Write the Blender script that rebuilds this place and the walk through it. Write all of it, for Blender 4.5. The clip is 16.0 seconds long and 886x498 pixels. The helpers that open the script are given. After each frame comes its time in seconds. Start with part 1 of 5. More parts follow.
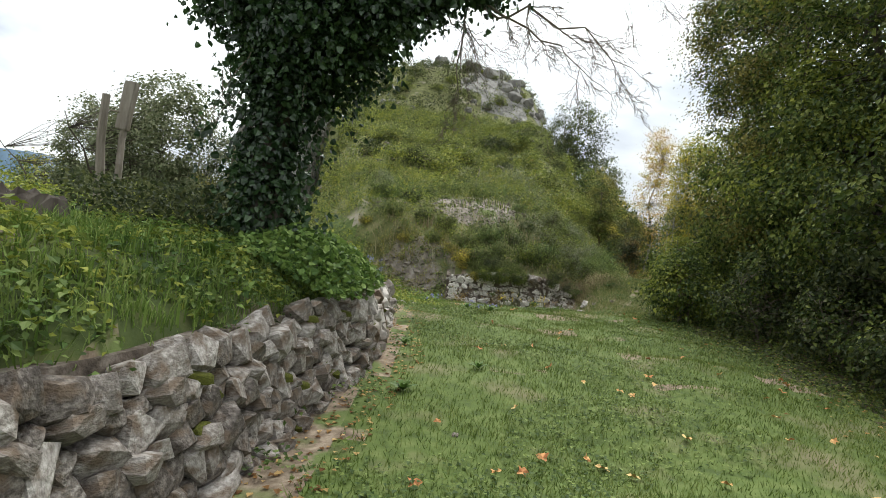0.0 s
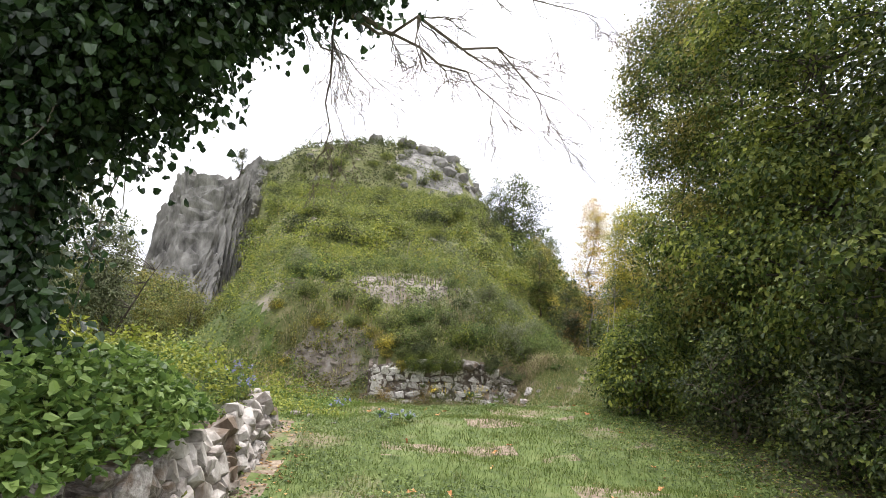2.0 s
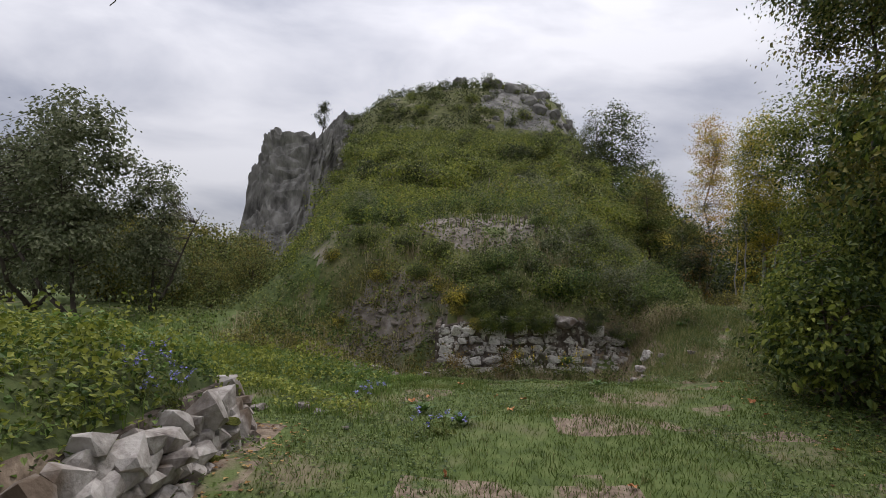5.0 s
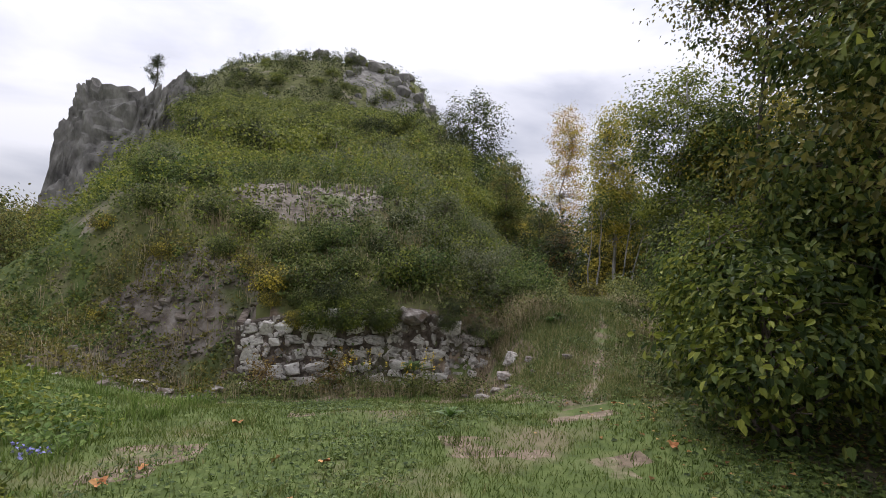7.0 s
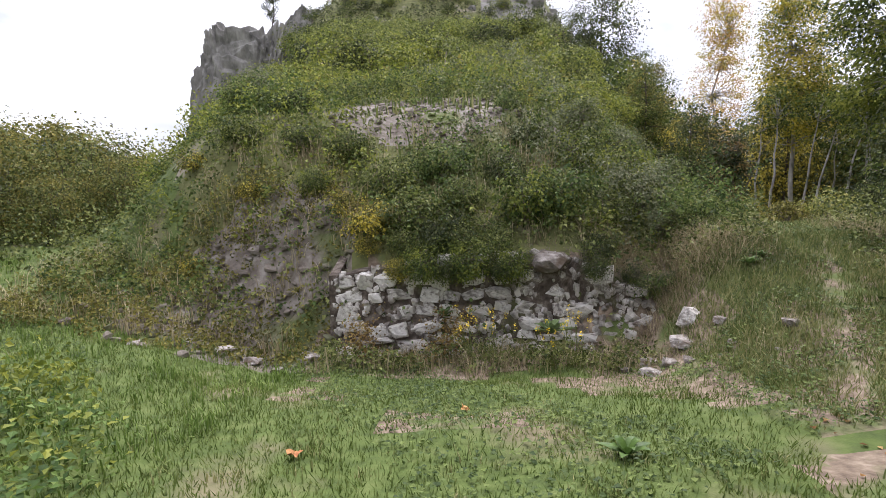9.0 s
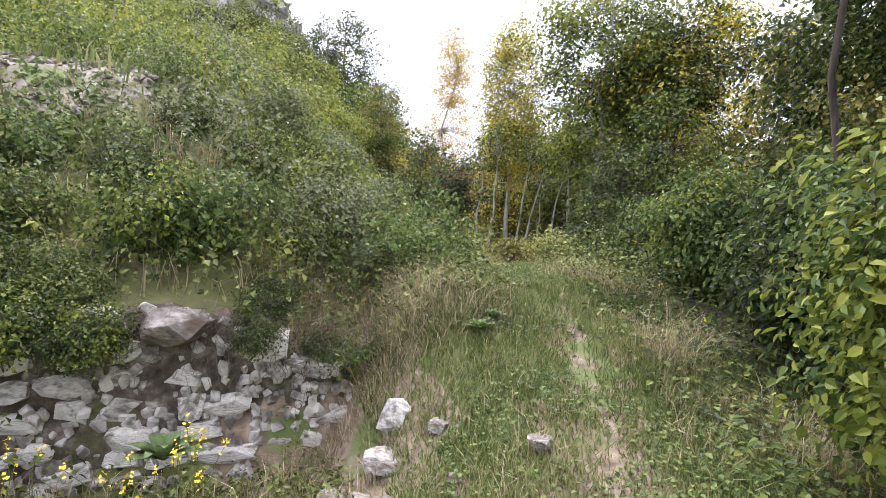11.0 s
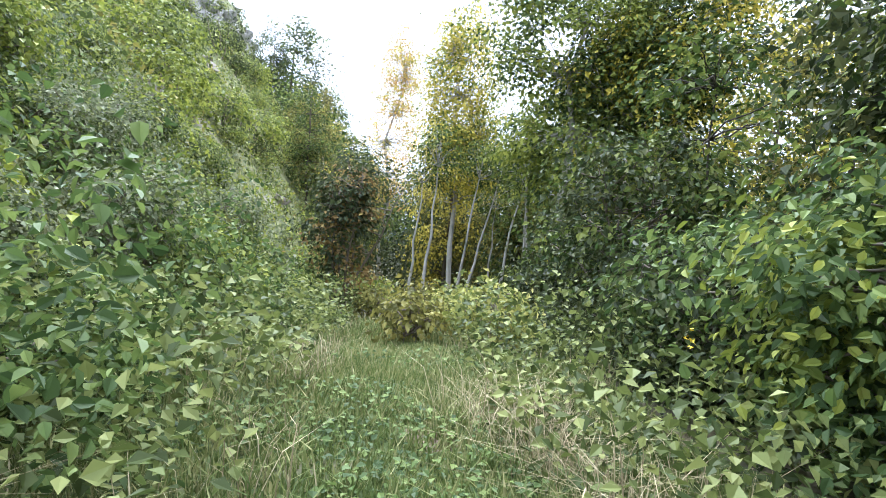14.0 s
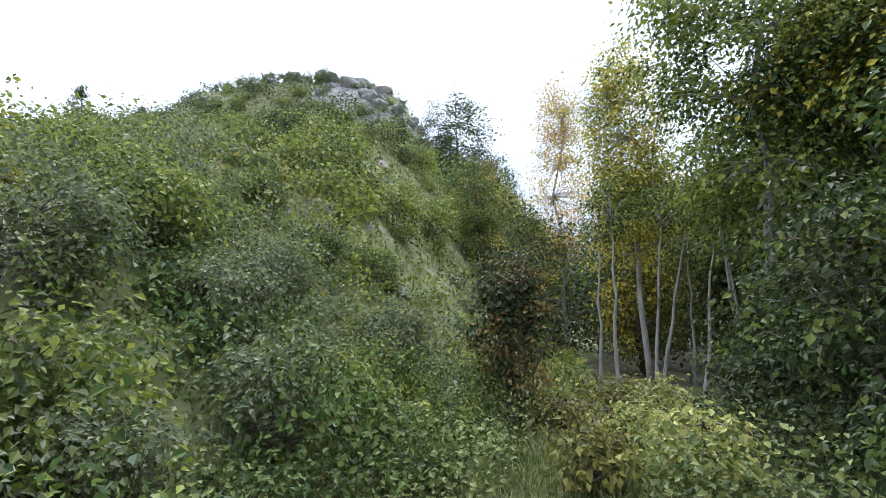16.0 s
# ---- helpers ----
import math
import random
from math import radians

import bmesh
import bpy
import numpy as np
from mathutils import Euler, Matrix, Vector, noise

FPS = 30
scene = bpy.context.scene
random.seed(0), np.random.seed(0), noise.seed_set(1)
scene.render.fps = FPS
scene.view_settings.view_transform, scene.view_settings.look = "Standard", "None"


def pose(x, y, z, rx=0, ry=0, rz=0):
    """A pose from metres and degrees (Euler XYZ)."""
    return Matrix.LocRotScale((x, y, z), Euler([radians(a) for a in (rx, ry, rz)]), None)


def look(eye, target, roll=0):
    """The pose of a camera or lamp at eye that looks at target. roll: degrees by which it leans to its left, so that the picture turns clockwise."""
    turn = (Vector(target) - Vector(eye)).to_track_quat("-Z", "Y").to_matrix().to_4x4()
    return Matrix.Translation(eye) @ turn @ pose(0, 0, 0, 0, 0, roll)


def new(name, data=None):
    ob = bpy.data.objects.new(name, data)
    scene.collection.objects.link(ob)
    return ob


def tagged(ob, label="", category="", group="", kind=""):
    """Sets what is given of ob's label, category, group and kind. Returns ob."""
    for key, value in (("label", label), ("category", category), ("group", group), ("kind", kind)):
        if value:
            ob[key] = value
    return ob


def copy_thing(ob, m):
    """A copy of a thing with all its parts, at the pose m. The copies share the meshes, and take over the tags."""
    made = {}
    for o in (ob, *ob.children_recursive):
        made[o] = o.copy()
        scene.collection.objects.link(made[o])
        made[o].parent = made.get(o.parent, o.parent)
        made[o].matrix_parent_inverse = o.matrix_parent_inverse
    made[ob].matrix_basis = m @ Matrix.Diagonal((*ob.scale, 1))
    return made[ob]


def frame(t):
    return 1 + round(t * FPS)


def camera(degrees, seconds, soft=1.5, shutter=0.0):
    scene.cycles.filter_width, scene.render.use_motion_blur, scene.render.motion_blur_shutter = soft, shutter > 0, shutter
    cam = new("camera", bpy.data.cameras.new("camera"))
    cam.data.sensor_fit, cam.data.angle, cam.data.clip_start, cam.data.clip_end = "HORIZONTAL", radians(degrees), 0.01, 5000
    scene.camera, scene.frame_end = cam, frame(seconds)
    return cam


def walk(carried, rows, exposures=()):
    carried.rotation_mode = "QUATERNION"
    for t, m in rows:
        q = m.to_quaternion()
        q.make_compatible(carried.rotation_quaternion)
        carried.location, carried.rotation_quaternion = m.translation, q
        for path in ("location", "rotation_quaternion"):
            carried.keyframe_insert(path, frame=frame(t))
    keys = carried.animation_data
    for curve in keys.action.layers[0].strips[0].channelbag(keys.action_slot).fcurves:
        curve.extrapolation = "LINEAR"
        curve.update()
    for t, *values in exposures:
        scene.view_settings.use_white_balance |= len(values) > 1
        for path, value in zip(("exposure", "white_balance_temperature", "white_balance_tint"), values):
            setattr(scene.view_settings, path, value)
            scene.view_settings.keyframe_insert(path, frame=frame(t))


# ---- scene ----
cam = camera(78.5, 16.0, soft=0.9)
PATH = [
    (0, (0.002, 0.003, 1.607), (0.001, 2.003, 1.635), 5.2),
    (0.5, (0.226, 0.593, 1.739), (0.369, 2.586, 1.823), 4.7),
    (1, (0.515, 1.198, 1.848), (0.705, 3.184, 1.981), 3.8),
    (1.5, (0.651, 1.824, 1.915), (0.858, 3.802, 2.123), 3.6),
    (2, (0.744, 2.392, 1.995), (0.93, 4.358, 2.308), 2.4),
    (2.5, (0.874, 3.072, 2.04), (0.972, 5.031, 2.429), 0.7),
    (3, (0.894, 3.793, 2.021), (0.861, 5.752, 2.424), -0.3),
    (3.5, (1.058, 4.382, 2.001), (0.897, 6.343, 2.357), -0.6),
    (3.7, (1.172, 4.617, 2.026), (0.962, 6.58, 2.349), -0.5),
    (5.8, (1.659, 7.463, 2.047), (1.621, 9.461, 2.121), 2.7),
    (6, (1.751, 7.83, 2.025), (1.802, 9.828, 2.112), 2.4),
    (6.5, (2.009, 8.696, 1.983), (2.296, 10.672, 2.109), 2.0),
    (7, (2.109, 9.469, 1.967), (2.459, 11.437, 2.048), 1.6),
    (7.5, (2.236, 10.134, 2.004), (2.383, 12.129, 1.991), -0.2),
    (8, (2.26, 10.847, 2.062), (2.185, 12.841, 1.929), -0.9),
    (8.2, (2.212, 11.09, 2.057), (2.072, 13.076, 1.873), -1.3),
    (10.3, (2.989, 13.64, 2.174), (3.349, 15.596, 1.961), -0.9),
    (10.5, (3.165, 14.001, 2.167), (3.697, 15.92, 1.978), 0.5),
    (11, (3.648, 14.895, 2.067), (4.454, 16.722, 1.954), 2.8),
    (11.5, (4.079, 15.523, 2.017), (5.0, 17.298, 2.025), 1.3),
    (12, (4.547, 16.172, 1.978), (5.567, 17.893, 1.967), 3.1),
    (12.5, (5.026, 16.775, 1.961), (6.136, 18.438, 1.91), 4.4),
    (13, (5.58, 17.369, 1.944), (6.722, 19.011, 1.932), 3.9),
    (13.5, (6.161, 18.013, 2.043), (7.255, 19.688, 2.038), 5.1),
    (14, (6.662, 18.846, 2.264), (7.595, 20.615, 2.245), 4.6),
    (14.5, (6.868, 19.267, 2.494), (7.734, 21.069, 2.441), 4.3),
    (15, (7.1, 19.552, 2.641), (7.852, 21.405, 2.591), 2.0),
    (15.5, (7.235, 19.6, 2.766), (7.764, 21.528, 2.801), -0.8),
    (16, (7.198, 19.431, 2.933), (7.489, 21.403, 3.095), -3.8),
]
EXPOSURES = [(0, 0.4, 6500, 4), (0.5, 0.6, 6500, 5), (1.0, 0.95, 6500, 7), (1.5, 1.15, 6500, 10), (2.0, 0.95, 6500, 12), (2.5, 0.35, 6450, 12), (3.0, -0.22, 6400, 12), (3.7, -0.5, 6400, 12), (6, -0.45, 6300, 16), (7, -0.1, 6300, 16), (8, 0.2, 6300, 16),
             (10.3, 1.05, 6050, 20), (11.5, 1.42, 6050, 16), (12.5, 1.6, 5850, 8), (14, 1.65, 5500, 8), (15, 1.5, 5350, 9), (16, 0.8, 5500, 8)]
walk(cam, [(t, look(eye, target, roll)) for t, eye, target, roll in PATH], EXPOSURES)

# ---- light: a bright overcast sky with a veiled sun ahead of the walk ----
SUN_UP, SUN_TURN = radians(60), radians(-18)
world = bpy.data.worlds.new("overcast_sky")
scene.world = world
world.use_nodes = True
wn, wl = world.node_tree.nodes, world.node_tree.links
wn.clear()
sky = wn.new("ShaderNodeTexSky")
sky.sky_type, sky.sun_disc, sky.sun_elevation, sky.sun_rotation = "NISHITA", False, SUN_UP, SUN_TURN
sky_bg = wn.new("ShaderNodeBackground")
sky_bg.inputs["Strength"].default_value = 0.10
wl.new(sky.outputs["Color"], sky_bg.inputs["Color"])
cloud_co = wn.new("ShaderNodeTexCoord")
cloud_map = wn.new("ShaderNodeMapping")
cloud_map.inputs["Scale"].default_value = (1.0, 1.0, 2.6)
cloud_map.inputs["Location"].default_value = (0.35, 0.1, 0.2)
wl.new(cloud_co.outputs["Generated"], cloud_map.inputs["Vector"])
cloud_noise = wn.new("ShaderNodeTexNoise")
cloud_noise.inputs["Scale"].default_value = 2.3
cloud_noise.inputs["Detail"].default_value = 7
cloud_noise.inputs["Roughness"].default_value = 0.5
cloud_noise.inputs["Distortion"].default_value = 0.35
wl.new(cloud_map.outputs["Vector"], cloud_noise.inputs["Vector"])
cloud_ramp = wn.new("ShaderNodeValToRGB")
cloud_ramp.color_ramp.elements[0].position, cloud_ramp.color_ramp.elements[0].color = 0.36, (0.58, 0.61, 0.7, 1)
cloud_ramp.color_ramp.elements[1].position, cloud_ramp.color_ramp.elements[1].color = 0.62, (1.25, 1.25, 1.27, 1)
wl.new(cloud_noise.outputs["Fac"], cloud_ramp.inputs["Fac"])
cloud_bg = wn.new("ShaderNodeBackground")
cloud_bg.inputs["Strength"].default_value = 0.95
# an overcast sky is about three times brighter overhead than at the horizon
up_axis = wn.new("ShaderNodeSeparateXYZ")
wl.new(cloud_co.outputs["Generated"], up_axis.inputs[0])
rise = wn.new("ShaderNodeMath")
rise.operation, rise.use_clamp = "ADD", True
rise.inputs[1].default_value = 0.0
wl.new(up_axis.outputs["Z"], rise.inputs[0])
overcast = wn.new("ShaderNodeMath")
overcast.operation = "MULTIPLY_ADD"
overcast.inputs[1].default_value, overcast.inputs[2].default_value = 1.5, 0.62
wl.new(rise.outputs[0], overcast.inputs[0])
shaded = wn.new("ShaderNodeMix")
shaded.data_type, shaded.blend_type = "RGBA", "MULTIPLY"
shaded.inputs["Factor"].default_value = 1.0
wl.new(cloud_ramp.outputs["Color"], shaded.inputs["A"])
wl.new(overcast.outputs[0], shaded.inputs["B"])
wl.new(shaded.outputs["Result"], cloud_bg.inputs["Color"])
sky_mix = wn.new("ShaderNodeMixShader")
sky_mix.inputs["Fac"].default_value = 0.88
wl.new(sky_bg.outputs["Background"], sky_mix.inputs[1])
wl.new(cloud_bg.outputs["Background"], sky_mix.inputs[2])
sky_out = wn.new("ShaderNodeOutputWorld")
wl.new(sky_mix.outputs["Shader"], sky_out.inputs["Surface"])

sun = new("sun", bpy.data.lights.new("sun", "SUN"))
sun.data.energy, sun.data.angle, sun.data.color = 3.0, radians(35), (1.0, 0.96, 0.9)
sun.rotation_euler = Euler((radians(90) - SUN_UP, 0, radians(180) + radians(-18)))


# ---- materials ----
def material(name, ramp, scale=3.0, detail=6.0, rough=0.85, bump=0.3, bump_scale=20.0, second=None, second_scale=0.6,
             random=0.0, gloss=0.3, stretch=(1, 1, 1), island=False, through_light=0.0):
    """A surface whose colour runs over a ramp by fine noise, is stained by a second, larger noise and varies from piece to piece."""
    mat = bpy.data.materials.new(name)
    mat.use_nodes = True
    n, l = mat.node_tree.nodes, mat.node_tree.links
    bsdf = n["Principled BSDF"]
    bsdf.inputs["Roughness"].default_value = rough
    bsdf.inputs["Specular IOR Level"].default_value = gloss
    co = n.new("ShaderNodeTexCoord")
    mp = n.new("ShaderNodeMapping")
    mp.inputs["Scale"].default_value = stretch
    l.new(co.outputs["Object"], mp.inputs["Vector"])
    tex = n.new("ShaderNodeTexNoise")
    tex.inputs["Scale"].default_value, tex.inputs["Detail"].default_value, tex.inputs["Roughness"].default_value = scale, detail, 0.6
    l.new(mp.outputs["Vector"], tex.inputs["Vector"])
    cr = n.new("ShaderNodeValToRGB")
    els = cr.color_ramp.elements
    while len(els) < len(ramp):
        els.new(0.5)
    for el, (p, c) in zip(els, ramp):
        el.position, el.color = p, (*c, 1)
    fac = tex.outputs["Fac"]
    if random or island:
        info = n.new("ShaderNodeNewGeometry" if island else "ShaderNodeObjectInfo")
        ma = n.new("ShaderNodeMath")
        ma.operation = "MULTIPLY_ADD"
        ma.inputs[1].default_value = random
        l.new(info.outputs["Random Per Island" if island else "Random"], ma.inputs[0])
        off = n.new("ShaderNodeMath")
        off.operation = "SUBTRACT"
        off.inputs[1].default_value = random / 2
        l.new(fac, off.inputs[0])
        l.new(off.outputs[0], ma.inputs[2])
        fac = ma.outputs[0]
    l.new(fac, cr.inputs["Fac"])
    col = cr.outputs["Color"]
    if second:
        t2 = n.new("ShaderNodeTexNoise")
        t2.inputs["Scale"].default_value, t2.inputs["Detail"].default_value = second_scale, 5
        l.new(mp.outputs["Vector"], t2.inputs["Vector"])
        r2 = n.new("ShaderNodeValToRGB")
        r2.color_ramp.elements[0].position, r2.color_ramp.elements[1].position = second[1], second[2]
        l.new(t2.outputs["Fac"], r2.inputs["Fac"])
        mx = n.new("ShaderNodeMix")
        mx.data_type = "RGBA"
        l.new(r2.outputs["Color"], mx.inputs["Factor"])
        l.new(col, mx.inputs["A"])
        mx.inputs["B"].default_value = (*second[0], 1)
        col = mx.outputs["Result"]
    l.new(col, bsdf.inputs["Base Color"])
    if bump:
        bt = n.new("ShaderNodeTexNoise")
        bt.inputs["Scale"].default_value, bt.inputs["Detail"].default_value = bump_scale, 8
        l.new(mp.outputs["Vector"], bt.inputs["Vector"])
        bp = n.new("ShaderNodeBump")
        bp.inputs["Strength"].default_value, bp.inputs["Distance"].default_value = bump, 0.5 / bump_scale
        l.new(bt.outputs["Fac"], bp.inputs["Height"])
        l.new(bp.outputs["Normal"], bsdf.inputs["Normal"])
    if through_light:
        tr = n.new("ShaderNodeBsdfTranslucent")
        l.new(col, tr.inputs["Color"])
        ms = n.new("ShaderNodeMixShader")
        ms.inputs["Fac"].default_value = through_light
        l.new(bsdf.outputs["BSDF"], ms.inputs[1])
        l.new(tr.outputs["BSDF"], ms.inputs[2])
        l.new(ms.outputs["Shader"], n["Material Output"].inputs["Surface"])
    return mat


def leaf_material(name, dark, mid, light, rough=0.55, gloss=0.2):
    """Leaves that differ one by one, from dark to light, and let some light through."""
    return material(name, [(0.25, dark), (0.52, mid), (0.8, light)], scale=0.9, detail=3, rough=rough, gloss=gloss, bump=0,
                    random=0.75, island=True, through_light=0.34)


M = {
    "lawn": material("lawn", [(0.3, (0.042, 0.064, 0.014)), (0.5, (0.074, 0.106, 0.022)), (0.7, (0.118, 0.145, 0.044))], 5, 8, 0.9, 0.5, 60,
                     ((0.17, 0.145, 0.085), 0.56, 0.7), 0.9),
    "dirt": material("dirt", [(0.3, (0.09, 0.064, 0.045)), (0.5, (0.185, 0.14, 0.1)), (0.7, (0.31, 0.25, 0.185))], 9, 8, 0.95, 0.6, 40,
                     ((0.1, 0.13, 0.04), 0.5, 0.62), 2.0),
    "hill_soil": material("hill_soil", [(0.3, (0.06, 0.064, 0.024)), (0.5, (0.11, 0.118, 0.04)), (0.72, (0.2, 0.185, 0.09))], 1.3, 9, 0.95, 0.6, 9,
                          ((0.26, 0.23, 0.18), 0.6, 0.7), 0.35),
    "scree": material("scree", [(0.3, (0.08, 0.062, 0.05)), (0.5, (0.17, 0.145, 0.12)), (0.7, (0.29, 0.265, 0.235))], 4, 9, 0.95, 0.8, 12,
                      ((0.1, 0.12, 0.04), 0.55, 0.66), 0.8),
    "terrace": material("terrace_soil", [(0.3, (0.03, 0.042, 0.014)), (0.5, (0.055, 0.075, 0.02)), (0.7, (0.1, 0.11, 0.04))], 3, 8, 0.95, 0.5, 30,
                        ((0.16, 0.13, 0.09), 0.58, 0.7), 1.2),
    "woodland": material("woodland_floor", [(0.3, (0.035, 0.035, 0.018)), (0.55, (0.075, 0.065, 0.035)), (0.75, (0.13, 0.11, 0.06))], 3, 8, 0.95, 0.5, 25),
    "cliff_rock": material("cliff_rock", [(0.32, (0.06, 0.057, 0.052)), (0.48, (0.17, 0.162, 0.148)), (0.68, (0.3, 0.287, 0.265))], 0.7, 14, 0.95, 1.0, 1.2,
                           ((0.38, 0.25, 0.18), 0.6, 0.72), 0.11, stretch=(1, 1, 0.45)),
    "wall_stone": material("wall_stone", [(0.3, (0.07, 0.058, 0.05)), (0.5, (0.2, 0.175, 0.155)), (0.72, (0.42, 0.39, 0.36))], 5.5, 10, 0.92, 0.6, 14,
                           ((0.13, 0.095, 0.068), 0.5, 0.64), 1.8, random=0.3),
    "ruin_stone": material("ruin_stone", [(0.3, (0.2, 0.18, 0.16)), (0.44, (0.5, 0.47, 0.43)), (0.66, (0.68, 0.65, 0.6))], 4.5, 10, 0.92, 0.7, 16,
                           ((0.15, 0.12, 0.095), 0.56, 0.7), 3.2, random=0.22),
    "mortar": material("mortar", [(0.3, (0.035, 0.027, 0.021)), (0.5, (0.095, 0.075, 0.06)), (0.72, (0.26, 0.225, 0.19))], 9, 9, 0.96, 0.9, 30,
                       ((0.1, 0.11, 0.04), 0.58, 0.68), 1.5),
    "moss": material("moss", [(0.3, (0.045, 0.052, 0.008)), (0.6, (0.1, 0.105, 0.015))], 12, 6, 1.0, 0.9, 50),
    "bark": material("bark", [(0.3, (0.03, 0.024, 0.02)), (0.5, (0.07, 0.056, 0.046)), (0.75, (0.14, 0.12, 0.1))], 6, 8, 0.95, 0.9, 22, stretch=(1, 1, 0.25)),
    "pale_bark": material("pale_bark", [(0.3, (0.2, 0.185, 0.165)), (0.5, (0.33, 0.31, 0.28)), (0.75, (0.46, 0.44, 0.4))], 5, 7, 0.9, 0.5, 20,
                          ((0.1, 0.11, 0.08), 0.55, 0.68), 2.5, stretch=(1, 1, 0.4)),
    "twig": material("twig", [(0.3, (0.09, 0.07, 0.055)), (0.7, (0.2, 0.165, 0.135))], 8, 5, 0.9, 0.3, 30),
    "old_wood": material("old_wood", [(0.3, (0.11, 0.09, 0.07)), (0.5, (0.22, 0.19, 0.16)), (0.75, (0.34, 0.31, 0.27))], 7, 8, 0.95, 0.8, 25, stretch=(1, 1, 0.15)),
    # the blue haze over the far ridges is put into this base colour
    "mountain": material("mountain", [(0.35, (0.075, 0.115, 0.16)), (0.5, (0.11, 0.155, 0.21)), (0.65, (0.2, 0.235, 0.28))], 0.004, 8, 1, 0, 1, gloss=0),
    "ivy": leaf_material("ivy_leaf", (0.013, 0.03, 0.01), (0.025, 0.055, 0.018), (0.055, 0.1, 0.035), 0.35, 0.5),
    "hedge_leaf": leaf_material("green_leaf", (0.03, 0.05, 0.012), (0.078, 0.112, 0.024), (0.18, 0.205, 0.045)),
    "fresh_leaf": leaf_material("fresh_leaf", (0.1, 0.13, 0.02), (0.19, 0.22, 0.035), (0.3, 0.32, 0.06)),
    "shrub_leaf": leaf_material("shrub_leaf", (0.05, 0.068, 0.018), (0.12, 0.145, 0.038), (0.24, 0.26, 0.085)),
    "grey_leaf": leaf_material("grey_green_leaf", (0.085, 0.1, 0.05), (0.15, 0.17, 0.085), (0.24, 0.25, 0.15)),
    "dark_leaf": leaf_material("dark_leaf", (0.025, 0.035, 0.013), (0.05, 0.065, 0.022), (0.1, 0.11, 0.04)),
    "bramble": leaf_material("bramble_leaf", (0.045, 0.075, 0.022), (0.09, 0.135, 0.035), (0.17, 0.22, 0.06)),
    "yellow_leaf": leaf_material("yellowing_leaf", (0.3, 0.26, 0.03), (0.5, 0.42, 0.06), (0.65, 0.54, 0.1)),
    "pale_yellow_leaf": leaf_material("pale_yellow_leaf", (0.18, 0.2, 0.045), (0.32, 0.32, 0.085), (0.48, 0.44, 0.15)),
    "weed_leaf": leaf_material("weed_leaf", (0.055, 0.1, 0.024), (0.11, 0.18, 0.04), (0.19, 0.27, 0.07)),
    "orange_leaf": leaf_material("orange_leaf", (0.45, 0.26, 0.07), (0.62, 0.38, 0.11), (0.7, 0.5, 0.18)),
    "rust_leaf": leaf_material("rusty_leaf", (0.14, 0.09, 0.03), (0.26, 0.17, 0.06), (0.34, 0.26, 0.09)),
    "olive_leaf": leaf_material("olive_leaf", (0.08, 0.08, 0.02), (0.16, 0.15, 0.035), (0.27, 0.24, 0.06)),
    "grass": leaf_material("grass_blade", (0.064, 0.096, 0.02), (0.118, 0.165, 0.036), (0.2, 0.235, 0.078), 0.7, 0.15),
    "fresh_grass": leaf_material("fresh_grass_blade", (0.08, 0.13, 0.025), (0.14, 0.21, 0.042), (0.22, 0.28, 0.085), 0.7, 0.15),
    "tall_grass": leaf_material("tall_grass_blade", (0.08, 0.11, 0.03), (0.15, 0.18, 0.055), (0.28, 0.27, 0.12), 0.7, 0.15),
    "dry_grass": leaf_material("dry_grass_blade", (0.2, 0.165, 0.095), (0.34, 0.285, 0.17), (0.5, 0.43, 0.28), 0.8, 0.1),
    "fallen": leaf_material("fallen_leaf", (0.14, 0.07, 0.03), (0.32, 0.18, 0.07), (0.5, 0.34, 0.15), 0.8, 0.1),
}


# ---- building helpers ----
def rng_for(seed):
    return np.random.default_rng(seed)


def smooth(a, b, x):
    u = np.clip((np.asarray(x, float) - a) / (b - a), 0, 1)
    return u * u * (3 - 2 * u)


WAVES = rng_for(5).normal(size=(40, 2))
PHASES = rng_for(6).uniform(0, 6.28, 40)


def ripple(x, y, length):
    """Soft uneven relief of about -1 to 1 with bumps of about that length."""
    x, y = np.asarray(x, float), np.asarray(y, float)
    v = 0
    for k in range(12):
        w = WAVES[k] * 3.0 / length
        v = v + np.sin(w[0] * x + w[1] * y + PHASES[k])
    return v / 4.0


def link(name, verts, faces, mats, parent=None, label="", smooth_faces=False, index=None):
    me = bpy.data.meshes.new(name)
    me.from_pydata([tuple(v) for v in np.asarray(verts).tolist()] if not isinstance(verts, np.ndarray) else verts.tolist(), [],
                   faces.tolist() if isinstance(faces, np.ndarray) else faces)
    for mt in mats if isinstance(mats, list) else [mats]:
        me.materials.append(mt)
    if index is not None:
        me.polygons.foreach_set("material_index", np.asarray(index, np.int32))
    if smooth_faces:
        me.polygons.foreach_set("use_smooth", np.ones(len(me.polygons), bool))
    me.update()
    ob = new(name, me)
    if parent:
        ob.parent = parent
    if label:
        tagged(ob, label)
    return ob


def thing(name, label, category, at=(0, 0, 0), turn=0.0, group="", kind=""):
    ob = new(name)
    ob.empty_display_size = 0.1
    ob.location, ob.rotation_euler = at, (0, 0, turn)
    return tagged(ob, label, category, group, kind)


